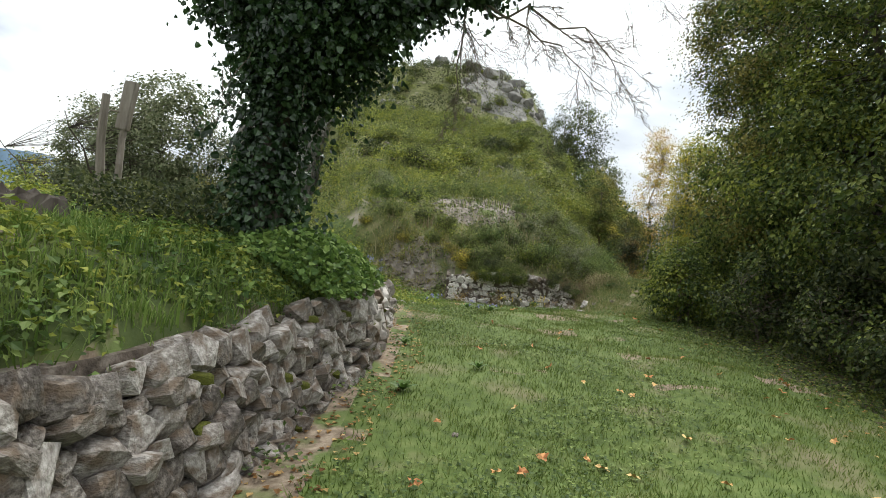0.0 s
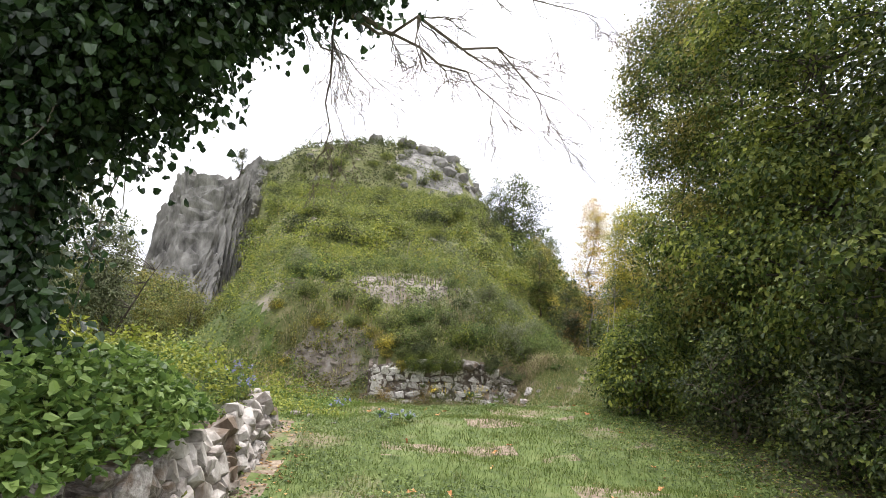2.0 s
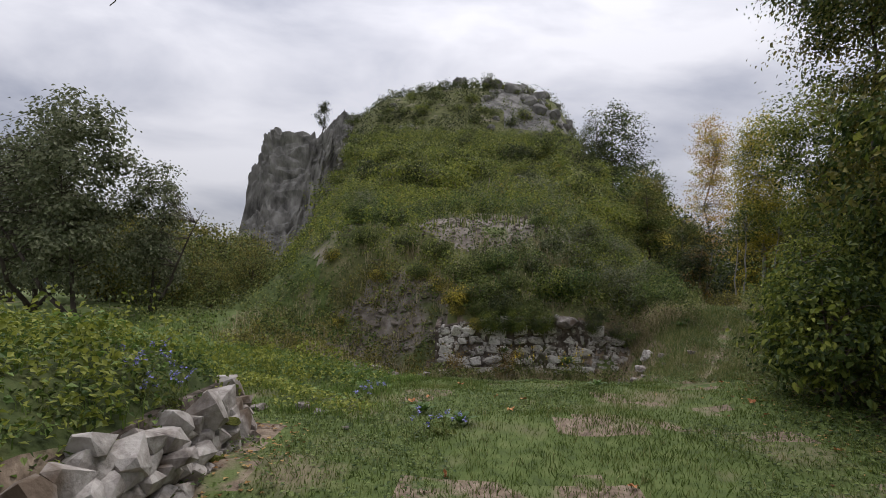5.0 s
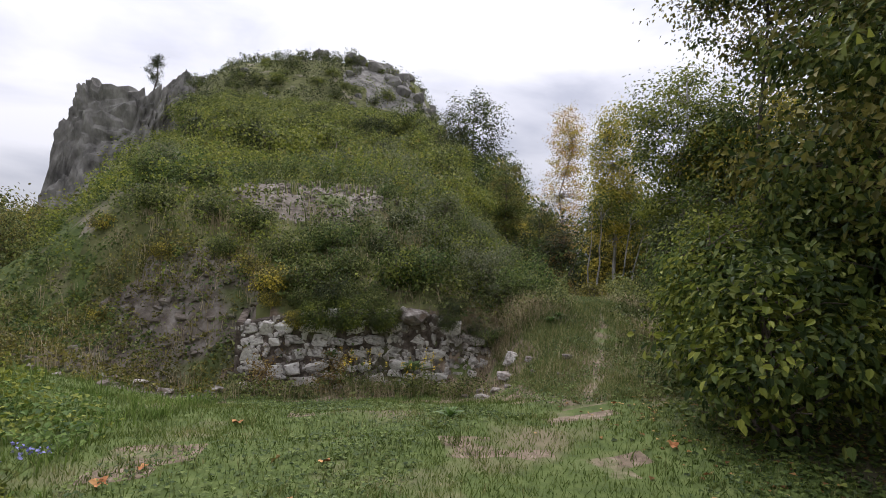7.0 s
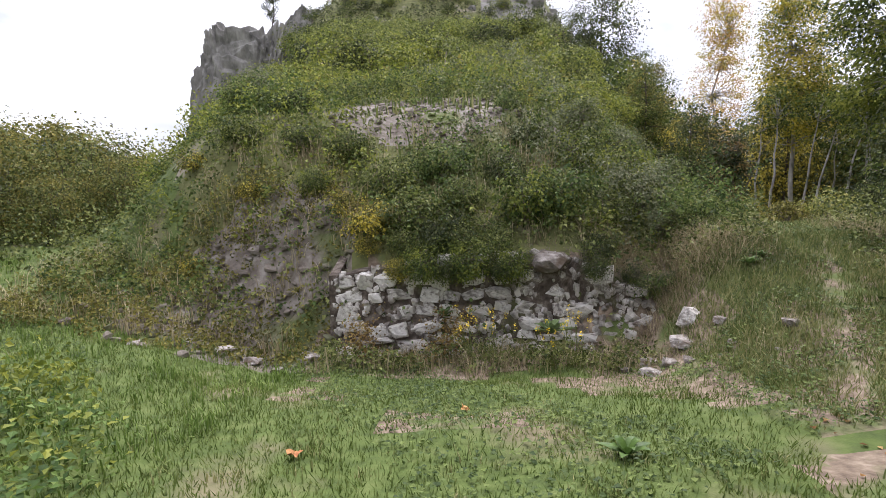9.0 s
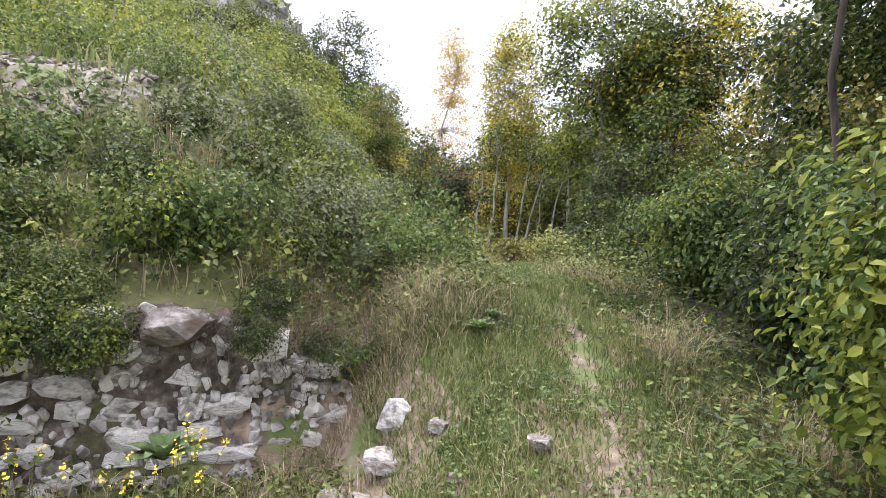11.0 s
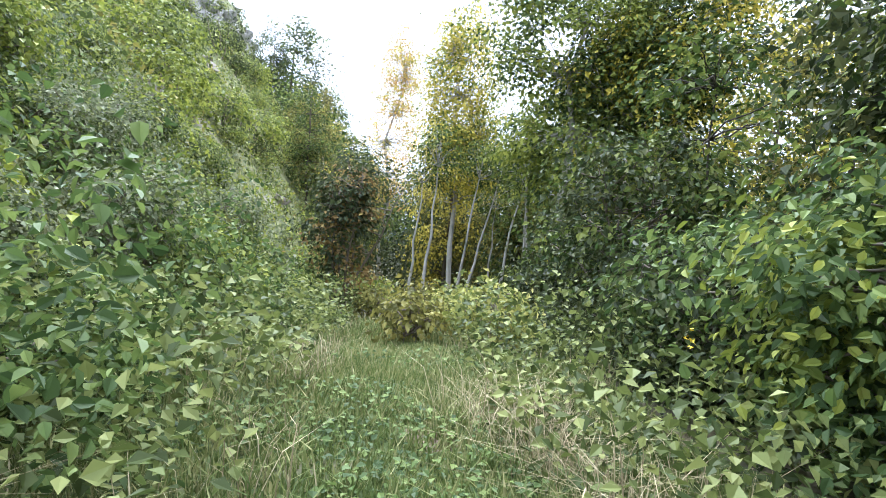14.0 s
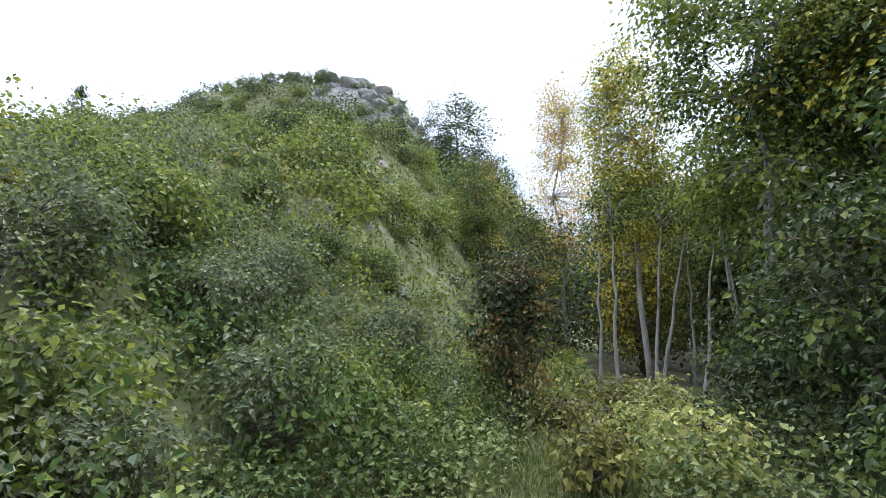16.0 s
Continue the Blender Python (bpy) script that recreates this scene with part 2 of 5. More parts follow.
def tubes(runs, sides=6):
    """Tapered round limbs: each run is a list of (point, radius). Returns vertices and faces of all of them."""
    V, F, base = [], [], 0
    ang = np.linspace(0, 2 * np.pi, sides, endpoint=False)
    for run in runs:
        P = np.array([p for p, r in run], float)
        R = np.array([r for p, r in run], float)
        T = np.gradient(P, axis=0)
        T /= np.linalg.norm(T, axis=1)[:, None] + 1e-9
        ref = np.array([1.0, 0, 0]) if abs(T[0][0]) < 0.8 else np.array([0, 1.0, 0])
        A = np.cross(T, ref)
        A /= np.linalg.norm(A, axis=1)[:, None] + 1e-9
        B = np.cross(T, A)
        ring = P[:, None] + R[:, None, None] * (np.cos(ang)[None, :, None] * A[:, None] + np.sin(ang)[None, :, None] * B[:, None])
        V.append(ring.reshape(-1, 3))
        for i in range(len(run) - 1):
            for k in range(sides):
                k2 = (k + 1) % sides
                F.append((base + i * sides + k, base + i * sides + k2, base + (i + 1) * sides + k2, base + (i + 1) * sides + k))
        F.append(tuple(base + k for k in range(sides))[::-1])
        F.append(tuple(base + (len(run) - 1) * sides + k for k in range(sides)))
        base += len(run) * sides
    return np.concatenate(V), F


def bend(a, b, r0, r1, g, wob=0.12, n=5, sag=0.0):
    """A crooked limb from a to b."""
    a, b = np.asarray(a, float), np.asarray(b, float)
    u = np.linspace(0, 1, n)
    P = a + (b - a) * u[:, None]
    d = np.linalg.norm(b - a)
    P[1:-1] += g.normal(size=(n - 2, 3)) * wob * d * 0.5
    P[:, 2] += sag * d * np.sin(np.pi * u)
    return [(P[i], r0 + (r1 - r0) * u[i]) for i in range(n)]


def leaves(points, size, g, lobed=False, droop=0.35, up=0.7, narrow=0.5, out=None):
    """One folded blade a point, turned at random, mostly face up. Returns vertices and quads."""
    points = np.asarray(points, float)
    n = len(points)
    s = size * g.uniform(0.6, 1.35, n)[:, None]
    nrm = g.normal(size=(n, 3)) * (1 - up) + np.array([0, 0, up])
    if out is not None:
        nrm = nrm + out * 0.75
    nrm /= np.linalg.norm(nrm, axis=1)[:, None]
    d = g.normal(size=(n, 3))
    if out is not None:
        d = d * 0.7 + out
    d -= (d * nrm).sum(1)[:, None] * nrm
    d /= np.linalg.norm(d, axis=1)[:, None] + 1e-9
    d[:, 2] -= droop * g.uniform(0, 1.6, n)
    d /= np.linalg.norm(d, axis=1)[:, None]
    side = np.cross(d, nrm)
    lift = nrm * s * 0.16
    if not lobed:
        V = np.stack([points, points + d * s * 0.45 + side * s * narrow + lift, points + d * s, points + d * s * 0.45 - side * s * narrow + lift], 1)
        F = (np.arange(n)[:, None] * 4 + np.arange(4)).astype(int)
        return V.reshape(-1, 3), F
    a1, w1, a2, w2 = (0.26, 0.95, 0.64, 0.85) if lobed == "oval" else (0.1, 1.05, 0.75, 0.75)
    V = np.stack([points, points + d * s * a1 + side * s * narrow * w1 + lift, points + d * s * a2 + side * s * narrow * w2 + lift, points + d * s * 1.05,
                  points + d * s * a2 - side * s * narrow * w2 + lift, points + d * s * a1 - side * s * narrow * w1 + lift], 1)
    k = np.arange(n)[:, None] * 6
    F = np.stack([k + np.array([0, 1, 2, 3]), k + np.array([0, 3, 4, 5])], 1).reshape(-1, 4).astype(int)
    return V.reshape(-1, 3), F


def blades(x, y, z, length, g, width=0.006, lean=0.45):
    """Upright grass blades of two joints, one a point."""
    n = len(x)
    h = length * g.uniform(0.45, 1.3, n)
    a = g.uniform(0, 2 * np.pi, n)
    dirv = np.stack([np.cos(a), np.sin(a), np.zeros(n)], 1)
    sd = np.stack([-np.sin(a), np.cos(a), np.zeros(n)], 1) * (width * g.uniform(0.7, 1.4, n))[:, None]
    base = np.stack([x, y, z], 1)
    tilt = (g.uniform(0.1, 1.3, n) * lean * h)[:, None]
    mid = base + dirv * tilt * 0.35 + np.stack([0 * h, 0 * h, h * 0.6], 1)
    tip = base + dirv * tilt * 1.2 + np.stack([0 * h, 0 * h, h * g.uniform(0.75, 1.0, n)], 1)
    V = np.stack([base - sd, base + sd, mid + sd * 0.7, tip, mid - sd * 0.7], 1).reshape(-1, 3)
    k = np.arange(n) * 5
    F = [f for i in k.tolist() for f in ((i, i + 1, i + 2, i + 4), (i + 4, i + 2, i + 3))]
    return V, F


def tree(name, label, at, height, crowns, leaf, bark, seed, trunk_r=0.14, clumps=90, per=160, size=0.09, spread=0.35, lean=(0, 0), lobed=False,
         category="tree", group="", second=None, second_share=0.0, top=0.92, droop=0.35, stems=1, sides=7, flat=0.6, limb_share=1.0, narrow=0.33):
    """A tree or shrub: bent tapered stems, limbs out to every clump, and a crown of single leaves.
    crowns: ellipsoids (x, y, z, rx, ry, rz, weight) about the foot, in metres."""
    g = rng_for(seed)
    ob = thing(name, label, category, at, 0, group)
    tip = np.array([lean[0], lean[1], height * top])
    runs, axes = [], []
    for k in range(stems):
        off = np.array([0, 0, 0]) if stems == 1 else np.append(g.normal(size=2) * trunk_r * 2.0, 0)
        end = tip if stems == 1 else tip + np.append(g.normal(size=2) * height * 0.18, -g.uniform(0, height * 0.25))
        run = bend(off - np.array([0, 0, 0.25]), end, trunk_r, trunk_r * 0.12, g, 0.022 if trunk_r > 0.1 or stems > 1 else 0.01, 9)
        run[0] = (run[0][0], trunk_r * 1.35)
        runs.append(run)
        axes.append(run)
    w = np.array([c[6] for c in crowns], float)
    which = g.choice(len(crowns), clumps, p=w / w.sum())
    cent = []
    for k in which:
        c = crowns[k]
        v = g.normal(size=3)
        v /= np.linalg.norm(v)
        cent.append(np.array(c[:3]) + v * np.array(c[3:6]) * g.uniform(0.25, 1.0) ** 0.5 * 0.95)
    cent = np.array(cent)
    limbs = []
    for c in cent[:max(4, int(clumps * limb_share))]:
        ax = axes[g.integers(len(axes))]
        zs = np.array([p[2] for p, r in ax])
        want = max(0.08 * height, c[2] - g.uniform(0.25, 0.6) * np.hypot(c[0], c[1]) - 0.1)
        i = int(np.clip(np.searchsorted(zs, want), 1, len(ax) - 2))
        limbs.append(bend(ax[i][0], c, max(0.012, ax[i][1] * 0.38), 0.006, g, 0.1, 4, 0.06))
    V, F = tubes(runs, sides)
    link("trunk", V, F, bark, ob, smooth_faces=True)
    V, F = tubes(limbs, 4)
    link("branching", V, F, bark, ob, smooth_faces=True)
    n = clumps * per
    own = np.repeat(np.arange(clumps), per)
    sc = (spread * g.uniform(0.6, 1.4, clumps))[own][:, None]
    pts = cent[own] + g.normal(size=(n, 3)) * sc * np.array([1, 1, flat])
    pts[:, 2] = np.maximum(pts[:, 2], 0.05)
    outv = pts - np.array([0, 0, height * 0.4])
    outv /= np.linalg.norm(outv, axis=1)[:, None] + 1e-9
    own_out = pts - cent[own]
    outv = outv * 0.55 + own_out / (np.linalg.norm(own_out, axis=1)[:, None] + 1e-9)
    pick = g.uniform(size=clumps)[own] < second_share if second else np.zeros(n, bool)
    V, F = leaves(pts[~pick], size, g, lobed, droop, 0.5, narrow, outv[~pick])
    link("foliage", V, F, leaf, ob)
    if second and pick.any():
        V, F = leaves(pts[pick], size, g, lobed, droop, 0.5, narrow, outv[pick])
        link("turning_foliage", V, F, second, ob)
    return ob


# ---- the lie of the land ----
WALL_Y = [-6, 0, 2, 3.35, 5.8, 7.2, 8.5, 10.3, 12.0, 12.6]
WALL_X = [-2.3, -1.75, -1.5, -1.25, -0.95, -0.76, -0.85, -0.88, -1.05, -1.5]


def wall_x(y):
    return np.interp(y, WALL_Y, WALL_X)


def hill_z(x, y):
    d = y - 20.1
    z = 1.2 + np.interp(d, [0, 3.6, 6, 15, 30, 56, 70, 400], [0, 2.6, 3.2, 5.7, 10.6, 19.3, 20.3, 21.5])
    dome = np.interp(x, [-38, -32, -26, -18, -8, 3, 12, 19, 26, 38], [0, 3.5, 12.5, 18.8, 20.3, 20.2, 17.2, 12.5, 5.5, 0])
    z = z + dome * smooth(66, 96, d) * (1 - smooth(125, 190, d))
    return z + ripple(x, y, 5) * 0.25 * smooth(1, 12, d) + ripple(x, y, 22) * 0.9 * smooth(20, 50, d)


def ground_z(x, y):
    x, y = np.asarray(x, float), np.asarray(y, float)
    z = np.interp(y, [-12, 0, 5, 8, 11, 14, 16, 18, 19.6, 24, 40, 80], [-0.2, 0, 0.02, 0.25, 0.38, 0.43, 0.26, -0.1, -0.3, 0.3, 0.3, -1])
    z = z + 0.75 * smooth(0.3, -4.5, x) * smooth(13, 20, y)
    right = np.interp(y, [0, 6, 10, 14, 16, 17.4, 19, 20, 22, 25, 28, 36, 60], [0, 0, 0.25, 0.43, 0.46, 0.56, 1.0, 1.3, 1.35, 1.1, 0.9, 0.5, 0])
    z = z + (right - z) * smooth(4.4, 6.0, x)
    z = z - 0.16 * np.clip(x - 9.5, 0, 16)
    # the terrace kept up by the dry-stone wall
    dist = wall_x(y) - x
    terr = 0.98 + 0.5 * smooth(0.2, 1.3, dist) + 0.07 * np.clip(dist - 1.2, 0, 14)
    terr = terr - (terr - 0.75) * smooth(9.5, 17, y) * 0.75
    z = z + (terr - z) * smooth(0.18, 0.42, dist) * (1 - smooth(11.7, 13.2, y - 0.35 * np.clip(dist - 1, 0, 12)))
    # the castle hill
    d = y - 20.1
    xl = np.interp(d, [-1, 0, 3, 6, 15, 30, 52, 58, 110], [0.2, -1.0, -4.2, -6.0, -8.2, -11.9, -16.5, -19, -32])
    xr = np.interp(d, [0, 3, 6, 10, 16, 30, 58, 110], [5.0, 5.7, 6.6, 7.8, 9.8, 14.5, 22.5, 29])
    wide = 0.9 + 0.16 * np.clip(d, 0, 50)
    wide_right = 0.8 + np.interp(d, [0, 4, 12, 60], [0, 1.2, 2.6, 8.5])
    wide_left = np.interp(d, [0, 6, 20, 40, 58], [1.2, 2.5, 3.4, 3.0, 2.0])
    on = smooth(xl - wide_left, xl + wide_left, x) * (1 - smooth(xr - wide_right * 1.4, xr + wide_right * 0.9, x))
    on = on * np.where((x > 0.3) & (x < 5.0), d > -0.12, smooth(-1.2, 1.0, d))
    z = z + (hill_z(x, y) - z) * on
    far = np.hypot(x, y - 20)
    z = z - 7 * smooth(60, 200, far) * (1 - on) + 0.05 * ripple(x, y, 1.3) * (far < 60) + 0.02 * ripple(y, x, 0.5) * (far < 40)
    return z


def spaced(lo, hi, fine0, fine1, step, grow):
    mid = np.arange(fine0, fine1 + 1e-6, step)
    a, b, s = [mid[-1]], [mid[0]], step
    while a[-1] < hi:
        s *= grow
        a.append(a[-1] + s)
    s = step
    while b[-1] > lo:
        s *= grow
        b.append(b[-1] - s)
    return np.array(b[1:][::-1] + mid.tolist() + a[1:])


gx = spaced(-4200, 4200, -5, 10, 0.25, 1.05)
gy = spaced(-4200, 4200, -1, 27, 0.25, 1.05)
GX, GY = np.meshgrid(gx, gy)
GZ = ground_z(GX, GY)
nx, ny = len(gx), len(gy)
ii = np.arange(nx * ny).reshape(ny, nx)
quads = np.stack([ii[:-1, :-1], ii[:-1, 1:], ii[1:, 1:], ii[1:, :-1]], -1).reshape(-1, 4)
cx, cy = (GX[:-1, :-1] + GX[1:, 1:]).ravel() / 2, (GY[:-1, :-1] + GY[1:, 1:]).ravel() / 2
ragged = ripple(cx, cy, 0.8) * 0.25 + ripple(cy, cx, 2.5) * 0.3
cd = cy - 20.1
MATS = ["lawn", "dirt", "hill_soil", "scree", "terrace", "woodland", "cliff_rock"]
kind = np.zeros(len(quads), int)
kind[(wall_x(cy) - cx > 0.15) & (cy < 13)] = 4
kind[(cx > 4.6) & (cx < 10) & (cy > 16.4 + ragged) & (cy < 28) & (cx > np.interp(cy, [16, 19, 20], [5.4, 4.6, 4.9]))] = 4
foot_strip = (cx - wall_x(cy) < 0.4 + ragged * 0.7) & (cx - wall_x(cy) > -0.3) & (cy < 12.2)
kind[foot_strip] = 1
kind[(cx > 5.2 + ragged + np.interp(cy, [0, 6, 14, 17, 20, 60], [0.6, 0.6, 0.6, 2.2, 4, 8])) & (cy > -60)] = 5
kind[(cd > -0.55) & (cx < 5.3 + 0.5 * np.clip(cd, 0, 60)) & (cx > -2 - 0.6 * np.clip(cd, 0, 80)) & (cy < 240)] = 2
kind[(np.hypot((cx - 1.5) / 2.6, (cy - 24.2) / 1.5) + ragged * 0.5 < 1)] = 3
kind[(cd > 66) & (cd < 104) & (np.hypot((cx - 9) / 12, (cd - 84) / 22) + 0.48 * ripple(cx, cy, 6) < 0.42)] = 6
kind[(ripple(cx, cy, 1.1) > 0.62) & (cy > 7) & (cy < 18.5) & (cx > 0.3) & (cx < 5.6)] = 1
kind[(np.hypot((cx + 1.0) / 2.3, (cy - 20.3) / 1.4) + ragged * 0.6 < 1) & (cx < 0.4)] = 3
track = np.interp(cy, [9, 14, 17, 19, 21, 28], [3.0, 4.0, 5.8, 6.9, 7.6, 10.5])
kind[(np.abs(cx - track) < 0.24 + ragged * 0.35) & (cy > 15.5) & (cy < 27) & (ragged > 0.06)] = 1
kind[(np.abs(cx - track) < 0.28 + ragged * 0.8) & (cy > 15.0) & (cy < 19.3) & (ragged > -0.06)] = 1
kind[(cx > 3.8) & (cx < 6.0) & (cy > 19.3) & (cy < 21)] = 2
kind[(np.hypot((cx - 4.9) / 0.9, (cy - 18.7) / 1.6) + ragged < 1.0)] = 1
kind[(np.abs(cy - 19.2) < 0.5 + ragged) & (cx > 0) & (cx < 5)] = 1
ground = link("ground", np.stack([GX, GY, GZ], -1).reshape(-1, 3), quads, [M[k] for k in MATS], index=kind, smooth_faces=True)
tagged(ground, "mown grass track rising into a scrubby limestone hill", "ground", kind="structure")


# ---- rocks, cliff and far mountains ----
def rock_mesh(name, seed, mat, points=26, boxy=0.55):
    """An angular broken stone about 1 m across."""
    g = rng_for(seed)
    p = g.normal(size=(points, 3))
    p /= np.linalg.norm(p, axis=1)[:, None]
    p = np.sign(p) * np.abs(p) ** boxy
    p *= 0.5 * g.uniform(0.82, 1.0, (points, 1)) / np.abs(p).max()
    bm = bmesh.new()
    vs = [bm.verts.new(v) for v in p]
    bmesh.ops.convex_hull(bm, input=vs)
    bmesh.ops.delete(bm, geom=[v for v in bm.verts if not v.link_faces], context="VERTS")
    me = bpy.data.meshes.new(name)
    bm.to_mesh(me)
    bm.free()
    me.materials.append(mat)
    return me


def block_mesh(name, seed, mat, chip=0.2, jitter=0.06):
    """A roughly squared stone about 1 m across, its corners knocked off."""
    g = rng_for(seed)
    bm = bmesh.new()
    for cx in (-0.5, 0.5):
        for cy in (-0.5, 0.5):
            for cz in (-0.5, 0.5):
                c = np.array([cx, cy, cz]) * (1 - g.uniform(0, jitter * 3, 3))
                for ax in range(3):
                    p = c.copy()
                    p[ax] *= 1 - g.uniform(0.3, 1.6) * chip
                    bm.verts.new(p + g.normal(size=3) * jitter * 0.5)
    bmesh.ops.convex_hull(bm, input=list(bm.verts))
    bmesh.ops.delete(bm, geom=[v for v in bm.verts if not v.link_faces], context="VERTS")
    me = bpy.data.meshes.new(name)
    bm.to_mesh(me)
    bm.free()
    me.materials.append(mat)
    return me


def crag(name, label, centre, half, seed, mat, rough=0.22, taper=0.75, lean=(0, 0), square=0.55):
    """A weathered rock mass: a rounded block broken by ledges and clefts."""
    bm = bmesh.new()
    bmesh.ops.create_icosphere(bm, subdivisions=6, radius=1.0)
    for v in bm.verts:
        p = v.co.copy()
        q = Vector([math.copysign(abs(a) ** square, a) for a in p])
        q /= max(abs(q.x), abs(q.y), abs(q.z), 1e-6) ** 0.8
        s = noise.fractal(Vector((p.x * 2.2 + seed, p.y * 2.2, p.z * 1.2)), 1.0, 2.0, 6)
        c = abs(noise.noise(Vector((p.x * 6.0 + seed, p.y * 6.0, p.z * 1.6))))
        q *= 1 + rough * s - rough * 0.6 * max(0, 0.22 - c) * 4
        f = noise.fractal(Vector((p.x * 9 + seed, p.y * 9, p.z * 5)), 0.9, 2.1, 6)
        q *= 1 + rough * 0.45 * f + rough * 0.3 * (round(p.z * 7 + s * 2) - (p.z * 7 + s * 2))
        t = 1 - (1 - taper) * max(0, q.z)
        v.co = Vector((centre[0] + half[0] * q.x * t + lean[0] * q.z, centre[1] + half[1] * q.y * t + lean[1] * q.z, centre[2] + half[2] * q.z))
    me = bpy.data.meshes.new(name)
    bm.to_mesh(me)
    bm.free()
    me.materials.append(mat)
    return tagged(new(name, me), label, "rock", kind="structure")


crag("cliff", "grey limestone cliff streaked with orange at the hill's shoulder", (-25.7, 83, 9.0), (5.9, 7, 13.4), 3.1, M["cliff_rock"], rough=0.13, taper=0.9, lean=(0.8, 1), square=0.42)
crag("cliff", "grey limestone buttress below the cliff", (-26.5, 77, 3), (5.2, 5, 8.5), 9.7, M["cliff_rock"], rough=0.18, lean=(1.5, 2))
crag("crag", "bare limestone face below the hilltop", (12, 108, 24), (7, 6, 8), 5.5, M["cliff_rock"], rough=0.24, lean=(-2, 3))
crag("crag", "bare limestone edge of the hilltop", (-27, 112, 27), (5, 6, 8), 7.5, M["cliff_rock"], rough=0.18, lean=(3, 2))
crag("crag", "limestone outcrop on the hill's shoulder", (7, 92, 20.5), (6, 4, 3.5), 2.5, M["cliff_rock"], rough=0.2)
crag("castle_ruin", "stump of a ruined stone tower on the hilltop", (-4.4, 124, 43.4), (2.0, 1.9, 3.6), 1.5, M["cliff_rock"], rough=0.16, taper=0.7)

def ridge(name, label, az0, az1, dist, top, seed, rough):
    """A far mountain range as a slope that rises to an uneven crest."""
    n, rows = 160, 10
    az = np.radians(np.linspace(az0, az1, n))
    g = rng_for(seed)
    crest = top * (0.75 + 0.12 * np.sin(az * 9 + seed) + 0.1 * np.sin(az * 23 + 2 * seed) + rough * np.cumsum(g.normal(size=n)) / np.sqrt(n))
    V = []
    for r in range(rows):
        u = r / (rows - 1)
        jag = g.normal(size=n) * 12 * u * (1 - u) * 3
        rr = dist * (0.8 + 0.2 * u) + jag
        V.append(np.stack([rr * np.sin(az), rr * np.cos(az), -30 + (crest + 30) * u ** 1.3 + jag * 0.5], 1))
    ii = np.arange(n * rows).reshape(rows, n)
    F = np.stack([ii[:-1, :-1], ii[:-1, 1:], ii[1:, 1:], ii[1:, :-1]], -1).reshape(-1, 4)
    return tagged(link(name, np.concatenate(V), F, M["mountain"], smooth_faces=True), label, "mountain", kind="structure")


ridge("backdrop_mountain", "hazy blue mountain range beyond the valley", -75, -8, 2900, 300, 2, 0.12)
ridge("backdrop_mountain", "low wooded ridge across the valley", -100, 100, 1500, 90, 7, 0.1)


def at_ground(x, y, dz=0.0):
    return (x, y, float(ground_z(x, y)) + dz)


def place(x, y, turn=0.0, scale=1.0, dz=0.0, tip=0.0):
    return pose(*at_ground(x, y, dz), tip, 0, turn) @ Matrix.Scale(scale, 4)


# limestone outcrops that break through the scrub below the hilltop
g = rng_for(9)
OUTCROPS = [rock_mesh("outcrop", 20 + k, M["cliff_rock"], 44, 0.75) for k in range(6)]
for k in range(64):
    x, y = (g.uniform(2, 20), g.uniform(93, 116)) if k < 48 else (g.uniform(-24, 8), g.uniform(92, 118))
    w = g.uniform(0.7, 2.4) if k < 48 else g.uniform(0.5, 1.3)
    ob = tagged(new("rock_outcrop", OUTCROPS[k % 6]), "jagged grey limestone outcrop among the scrub", "rock", "outcrops below the hilltop")
    ob.matrix_basis = pose(*at_ground(x, y, w * 0.15), g.normal() * 14 + 20, g.normal() * 14, g.uniform(0, 360)) @ Matrix.Diagonal((w * 1.5, w * 1.1, w * 1.2, 1))

# ---- dry-stone wall that keeps up the terrace ----
STONES = [block_mesh("stone", 40 + k, M["wall_stone"], 0.5, 0.17) for k in range(14)]
MOSSY = [rock_mesh("mossy_stone", 60 + k, M["moss"], 20, 0.8) for k in range(3)]
g = rng_for(11)
dry_wall = thing("wall_dry_stone", "dry-stone retaining wall of rough grey limestone with moss", "wall", kind="structure")
ys = np.linspace(-3.5, 12.55, 70)
core = []
for y in ys:
    x = float(wall_x(y))
    zb, zt = float(ground_z(x + 0.35, y)) - 0.3, 0.93
    core += [(x - 0.1, y, zb), (x - 0.36, y, zt), (x - 0.75, y, zt + 0.02), (x - 0.75, y, zb)]
F = []
for k in range(len(ys) - 1):
    for a in range(4):
        b2 = (a + 1) % 4
        F.append((k * 4 + a, k * 4 + b2, k * 4 + 4 + b2, k * 4 + 4 + a))
F += [(0, 1, 2, 3), tuple(len(ys) * 4 - 4 + a for a in (3, 2, 1, 0))]
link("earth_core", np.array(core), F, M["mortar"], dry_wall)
stone_no, rest_v, rest_f = 0, [], []
z0 = -0.08
